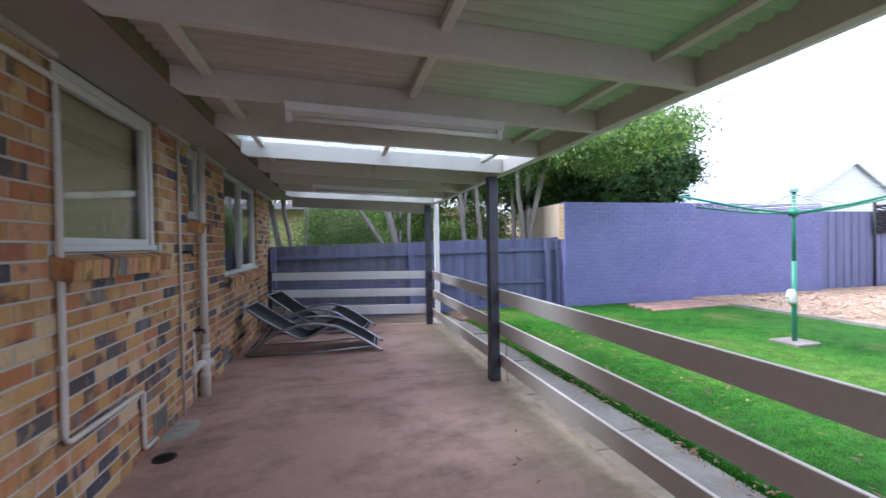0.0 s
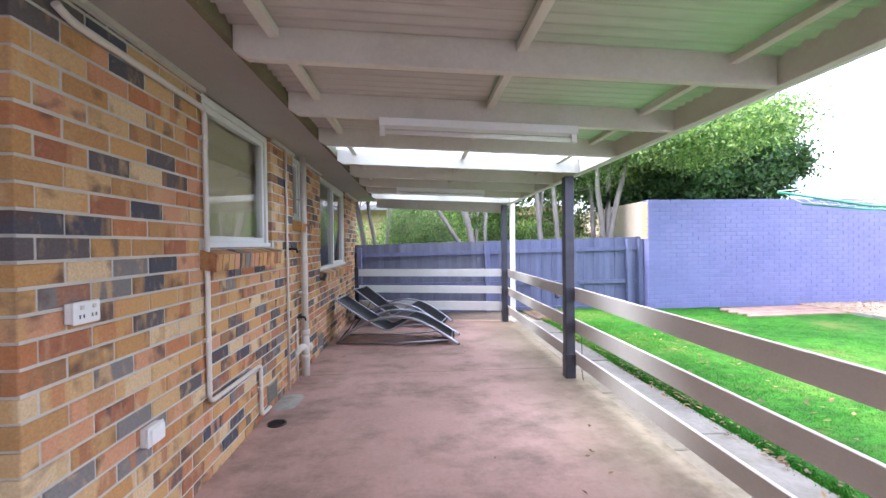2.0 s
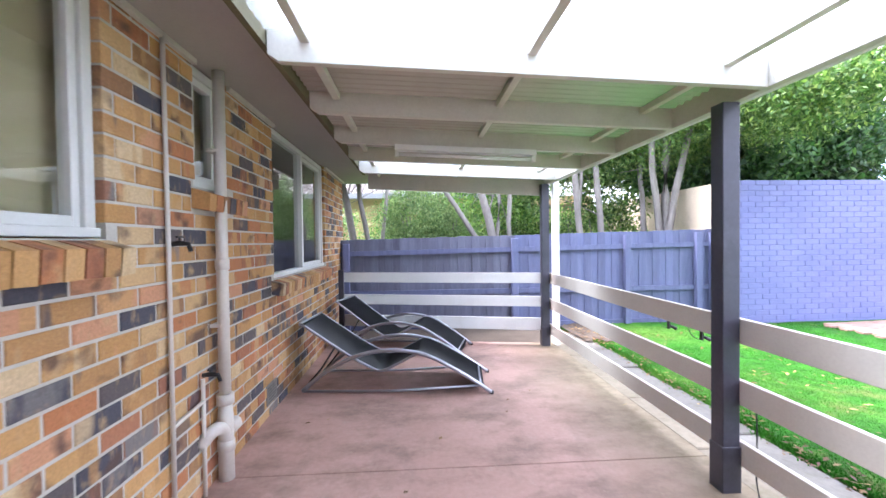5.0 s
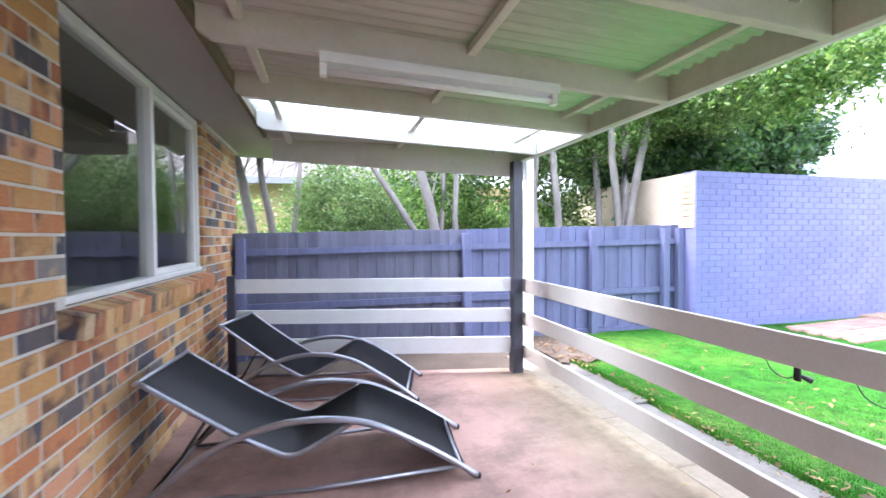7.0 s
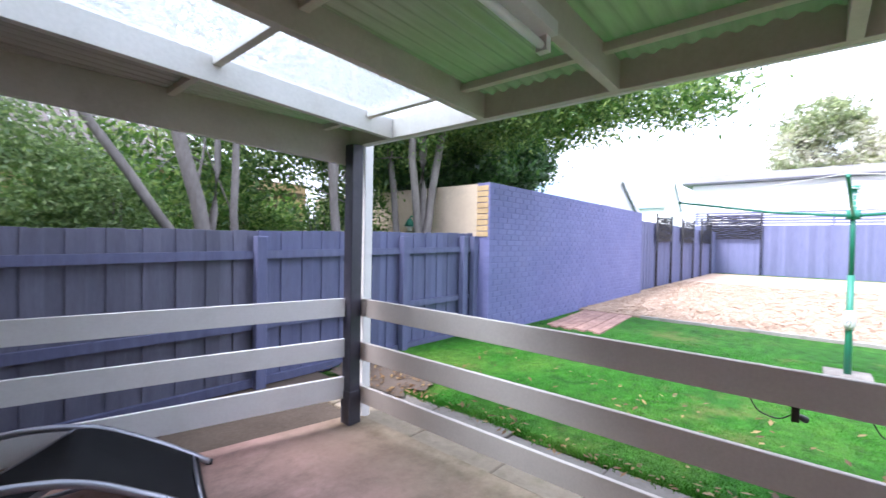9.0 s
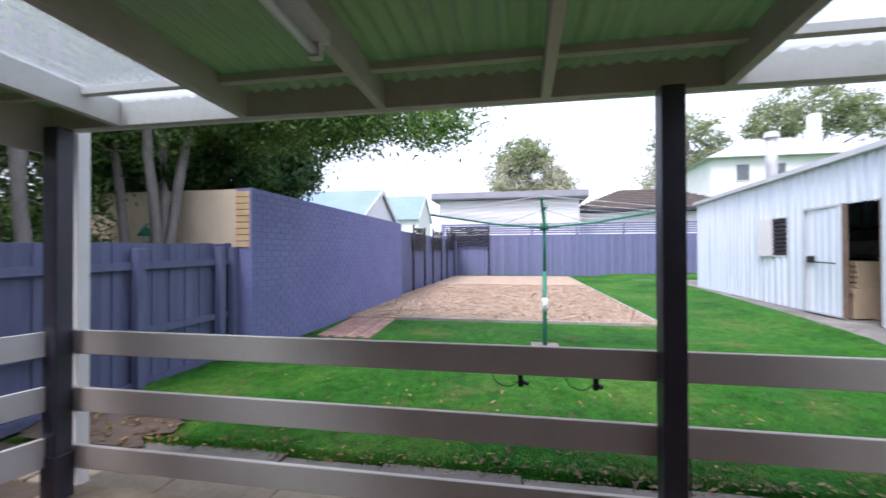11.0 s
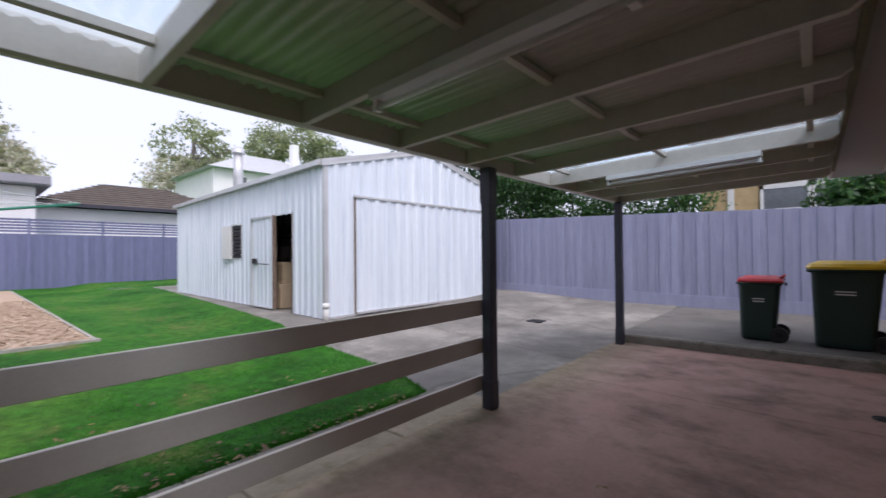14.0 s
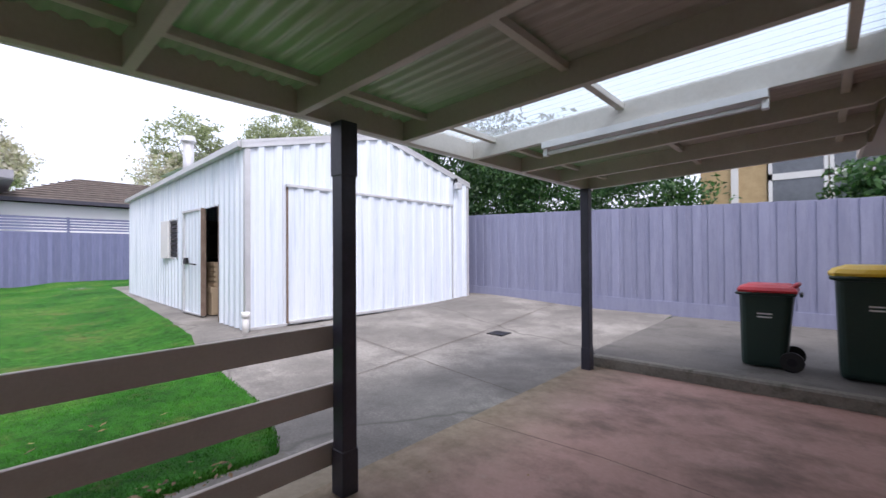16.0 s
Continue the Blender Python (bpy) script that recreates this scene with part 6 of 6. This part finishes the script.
# ---- grass blades and wood chips ----
def blades():
    rng = np.random.RandomState(7)
    n = 110000
    x = 3.57 + rng.uniform(0, 1, n) ** 1.5 * 4.2
    y = rng.uniform(0.9, 9.3, n)
    keep = np.array([yy > lawn_edge(xx) - 0.02 for xx, yy in zip(x, y)])
    x, y = x[keep], y[keep]
    ne = 7000
    ye = rng.uniform(1.7, 8.8, ne)
    x = np.concatenate([x, 3.60 + rng.normal(0, 0.03, ne)])
    y = np.concatenate([y, ye])
    n = len(x)
    z = np.array([rise(a, b) for a, b in zip(x, y)])
    h = rng.uniform(0.006, 0.026, n)
    h[-ne:] *= 1.1
    a = rng.uniform(0, math.tau, n)
    w = rng.uniform(0.003, 0.006, n)
    lean = rng.normal(0, 0.5, (n, 2)) * h[:, None]
    v = np.empty((n, 3, 3))
    v[:, 0] = np.stack([x - np.cos(a) * w, y - np.sin(a) * w, z], 1)
    v[:, 1] = np.stack([x + np.cos(a) * w, y + np.sin(a) * w, z], 1)
    v[:, 2] = np.stack([x + lean[:, 0], y + lean[:, 1], z + 0.012 + h], 1)
    me = bpy.data.meshes.new("grass_blades")
    me.from_pydata(v.reshape(-1, 3).tolist(), [], np.arange(n * 3).reshape(-1, 3).tolist())
    me.materials.append(M_BLADE)
    tagged(new("grass_blades", me), "short green grass blades over the lawn", "grass", kind="stuff")


blades()


def litter(name, n, area, size, material, label, category, seed, z=None):
    rng = np.random.RandomState(seed)
    x0, x1, y0, y1 = area
    p = np.stack([rng.uniform(x0, x1, n), rng.uniform(y0, y1, n)], 1)
    v, f = [], []
    for (x, y) in p:
        a, s, t = rng.uniform(0, math.tau), size * rng.uniform(0.5, 1.4), rng.uniform(-0.35, 0.35)
        zz = (rise(x, y) if z is None else z) + 0.006 + abs(t) * s
        c, sn = math.cos(a), math.sin(a)
        k = len(v)
        v += [(x - c * s, y - sn * s, zz - t * s), (x + sn * s * 0.45, y - c * s * 0.45, zz), (x + c * s, y + sn * s, zz + t * s), (x - sn * s * 0.45, y + c * s * 0.45, zz + 0.004)]
        f.append((k, k + 1, k + 2, k + 3))
    tagged(new(name, raw(name, v, f, material)), label, category, kind="stuff")


litter("wood_chips", 40000, (9.4, 19, 3.15, 9.45), 0.033, M_CHIP, "scattered pale wood chips", "wood chips", 3, 0.035)
M_DEADLEAF = leaf_material("fallen_leaf", [(0, (0.10, 0.05, 0.025)), (0.6, (0.22, 0.12, 0.05)), (1, (0.38, 0.26, 0.12))])


def soil_patch():
    """Bare leaf-strewn corner of the lawn beside the fence."""
    v, f = [(3.75, 8.85, 0.02)], []
    for i in range(48):
        a = math.tau * i / 48
        r = 1 + 0.35 * noise.noise((math.cos(a) * 2.2, math.sin(a) * 2.2, 4)) + 0.18 * noise.noise((math.cos(a) * 9, math.sin(a) * 9, 7))
        v.append((max(3.42, 3.75 + 0.48 * r * math.cos(a)), min(9.58, 8.95 + 0.6 * r * math.sin(a)), 0.014))
        f.append((0, i + 1, (i + 1) % 48 + 1))
    tagged(new("soil_patch", raw("soil_patch", v, f, M_SOIL)), "bare dark soil in the lawn corner by the fence", "soil", kind="structure")


soil_patch()
litter("leaf_litter", 240, (3.3, 4.3, 8.3, 9.5), 0.028, M_DEADLEAF, "brown leaf litter on the bare lawn corner", "leaves", 8, 0.02)
litter("leaf_litter", 420, (3.44, 3.72, 1.8, 8.6), 0.022, M_DEADLEAF, "brown leaf litter along the paved edging", "leaves", 9, 0.012)
litter("fallen_leaves", 260, (3.5, 5.2, 1.8, 8.9), 0.03, M_DEADLEAF, "brown fallen leaves on the lawn's edge", "leaves", 4, 0.03)
litter("leaf_litter", 700, (0.0, 3.4, 8.9, 9.6), 0.03, M_DEADLEAF, "brown leaf litter under the fence", "leaves", 5, -0.06)
litter("floor_leaves", 26, (0.2, 2.9, 0.0, 8.6), 0.022, M_DEADLEAF, "a few dry leaves on the slab", "leaves", 6, 0.002)


def paving_bricks():
    e = thing("brick_edging", (8, 8.4, 0), "flush red brick paving strip along the bed", "paving", kind="structure")
    for i in range(10):
        for j in range(8):
            x, y = 7.35 + i * 0.235 + (0.1 if j % 2 else 0), 8.1 + j * 0.118 + 0.02 * i
            if y < 9.28:
                part("brick", boxes((x, x + 0.225, y, y + 0.108, -0.05, 0.022 + 0.003 * ((i * 3 + j) % 3)), bev=0.004), M_PAVER, e)


M_PAVER = surface("worn_paving_brick", (0.26, 0.15, 0.12), (0.44, 0.28, 0.22), 3, 40, 0.9, relief=0.4, vary=0.2)
paving_bricks()
solid("bed_edging", boxes((9.34, 9.40, 3.05, 8.1, -0.05, 0.05), (9.40, 25.5, 3.09, 3.15, -0.05, 0.05), bev=0.005), M_KERB, "low pale timber edging round the wood-chip bed", "edging", "structure")


def roof_leaf():
    """A single dead leaf lying on the clear roof sheet."""
    x, y = 2.335, 4.465
    z = rafter_z(x) + 0.148
    pts = ((-0.028, 0.004, 0.0), (-0.006, 0.013, 0.004), (0.026, 0.002, 0.002), (0.004, -0.012, 0.005))
    bm = bmesh.new()
    top = [bm.verts.new((x + a, y + b, z + c + 0.0015)) for a, b, c in pts]
    low = [bm.verts.new((x + a, y + b, z + c)) for a, b, c in pts]
    bm.faces.new(top)
    bm.faces.new(low[::-1])
    for k in range(4):
        bm.faces.new((low[k], low[(k + 1) % 4], top[(k + 1) % 4], top[k]))
    solid("dead_leaf", bm, M_DEADLEAF, "dark dead leaf lying on the clear roof sheet", "leaf")


roof_leaf()


def cement_patch():
    v, f = [(0.10, 4.62, 0.012)], []
    for i in range(28):
        a = math.tau * i / 28
        r = 1 + 0.16 * noise.noise((math.cos(a) * 3, math.sin(a) * 3, 2))
        v.append((max(0.003, 0.10 + 0.11 * r * math.copysign(abs(math.cos(a)) ** 0.5, math.cos(a))), 4.62 + 0.19 * r * math.copysign(abs(math.sin(a)) ** 0.5, math.sin(a)), 0.003))
        f.append((0, i + 1, (i + 1) % 28 + 1))
    tagged(new("cement_patch", raw("cement_patch", v, f, M_KERB, True)), "rough grey-green cement patch on the slab by the wall", "patch", kind="structure")


cement_patch()


# ---- joints, cable and lantern ----
def joint_strip(name, pts, width, label, lift=0.004):
    v, f = [], []
    for (xa, ya), (xb, yb) in zip(pts, pts[1:]):
        d = Vector((xb - xa, yb - ya, 0))
        n = max(2, int(d.length / 0.2))
        nx, ny = -d.y / d.length * width / 2, d.x / d.length * width / 2
        k = len(v)
        for i in range(n + 1):
            x, y = xa + d.x * i / n, ya + d.y * i / n
            w = 1 + 0.5 * noise.noise((x * 6, y * 6, 1))
            z = max(rise(x, y), 0.118 if (y < -2.15 and x < 2.97) else -1, 0.0 if (x < 2.98 and y > -2) else -1)
            v += [(x + nx * w, y + ny * w, z + lift), (x - nx * w, y - ny * w, z + lift)]
        f += [(k + 2 * i, k + 2 * i + 1, k + 2 * i + 3, k + 2 * i + 2) for i in range(n)]
    tagged(new(name, raw(name, v, f, M_SOIL)), label, "joint", kind="structure")


joint_strip("driveway_joint", [(4.5, 1.1), (4.72, 0.0), (5.02, -1.97), (5.42, -6.0)], 0.012, "dirt-filled joint in the concrete driveway", 0.009)
joint_strip("driveway_joint", [(3.0, -0.6), (4.6, -0.9), (7.5, -1.1)], 0.010, "dirt-filled joint in the concrete driveway", 0.009)
joint_strip("slab_crack", [(2.97, 0.22), (1.9, 0.18), (0.9, 0.25), (0.0, 0.2)], 0.007, "hairline crack across the verandah slab", 0.0015)
e = thing("cable", (2.94, 4.95, 0), "thin black cable hanging beside the post", "cable")
part("wire", tube(bmesh.new(), arc_points([(2.935, 4.965, 0.60), (2.94, 4.955, 0.35), (2.94, 4.96, 0.12), (2.95, 4.95, 0.0)], 5), 0.004, 6), M_BLACK, e)
e = thing("wall_lantern", (6.08, 10.9, 1.5), "small green lantern on the cream wall", "lantern")
part("bracket", tube(bmesh.new(), [(6.11, 10.9, 1.78), (6.04, 10.9, 1.80), (6.0, 10.9, 1.76)], 0.012, 8), M_GREEN, e)
part("hood", tube(bmesh.new(), [(6.0, 10.9, 1.62), (6.0, 10.9, 1.74), (6.0, 10.9, 1.76)], [0.10, 0.04, 0.015], 12), M_GREEN, e)
part("globe", tube(bmesh.new(), [(6.0, 10.9, 1.54), (6.0, 10.9, 1.62)], [0.035, 0.055], 12), M_PVC, e)


# ---- brickwork, laid last ----
def lay_house():
    gaps = GAPS + SILLS
    bricks = lay_bricks(WALL_N, WALL_S, -0.02, 2.36, gaps)
    put_bricks(HOUSE_WALL, bricks, 0.0, M_BRICK, M_BRICK_ISLAND, "x", lambda u, z: 2.1 < u < 3.95, 0.105, 0.004, 0.003, 2)


lay_house()
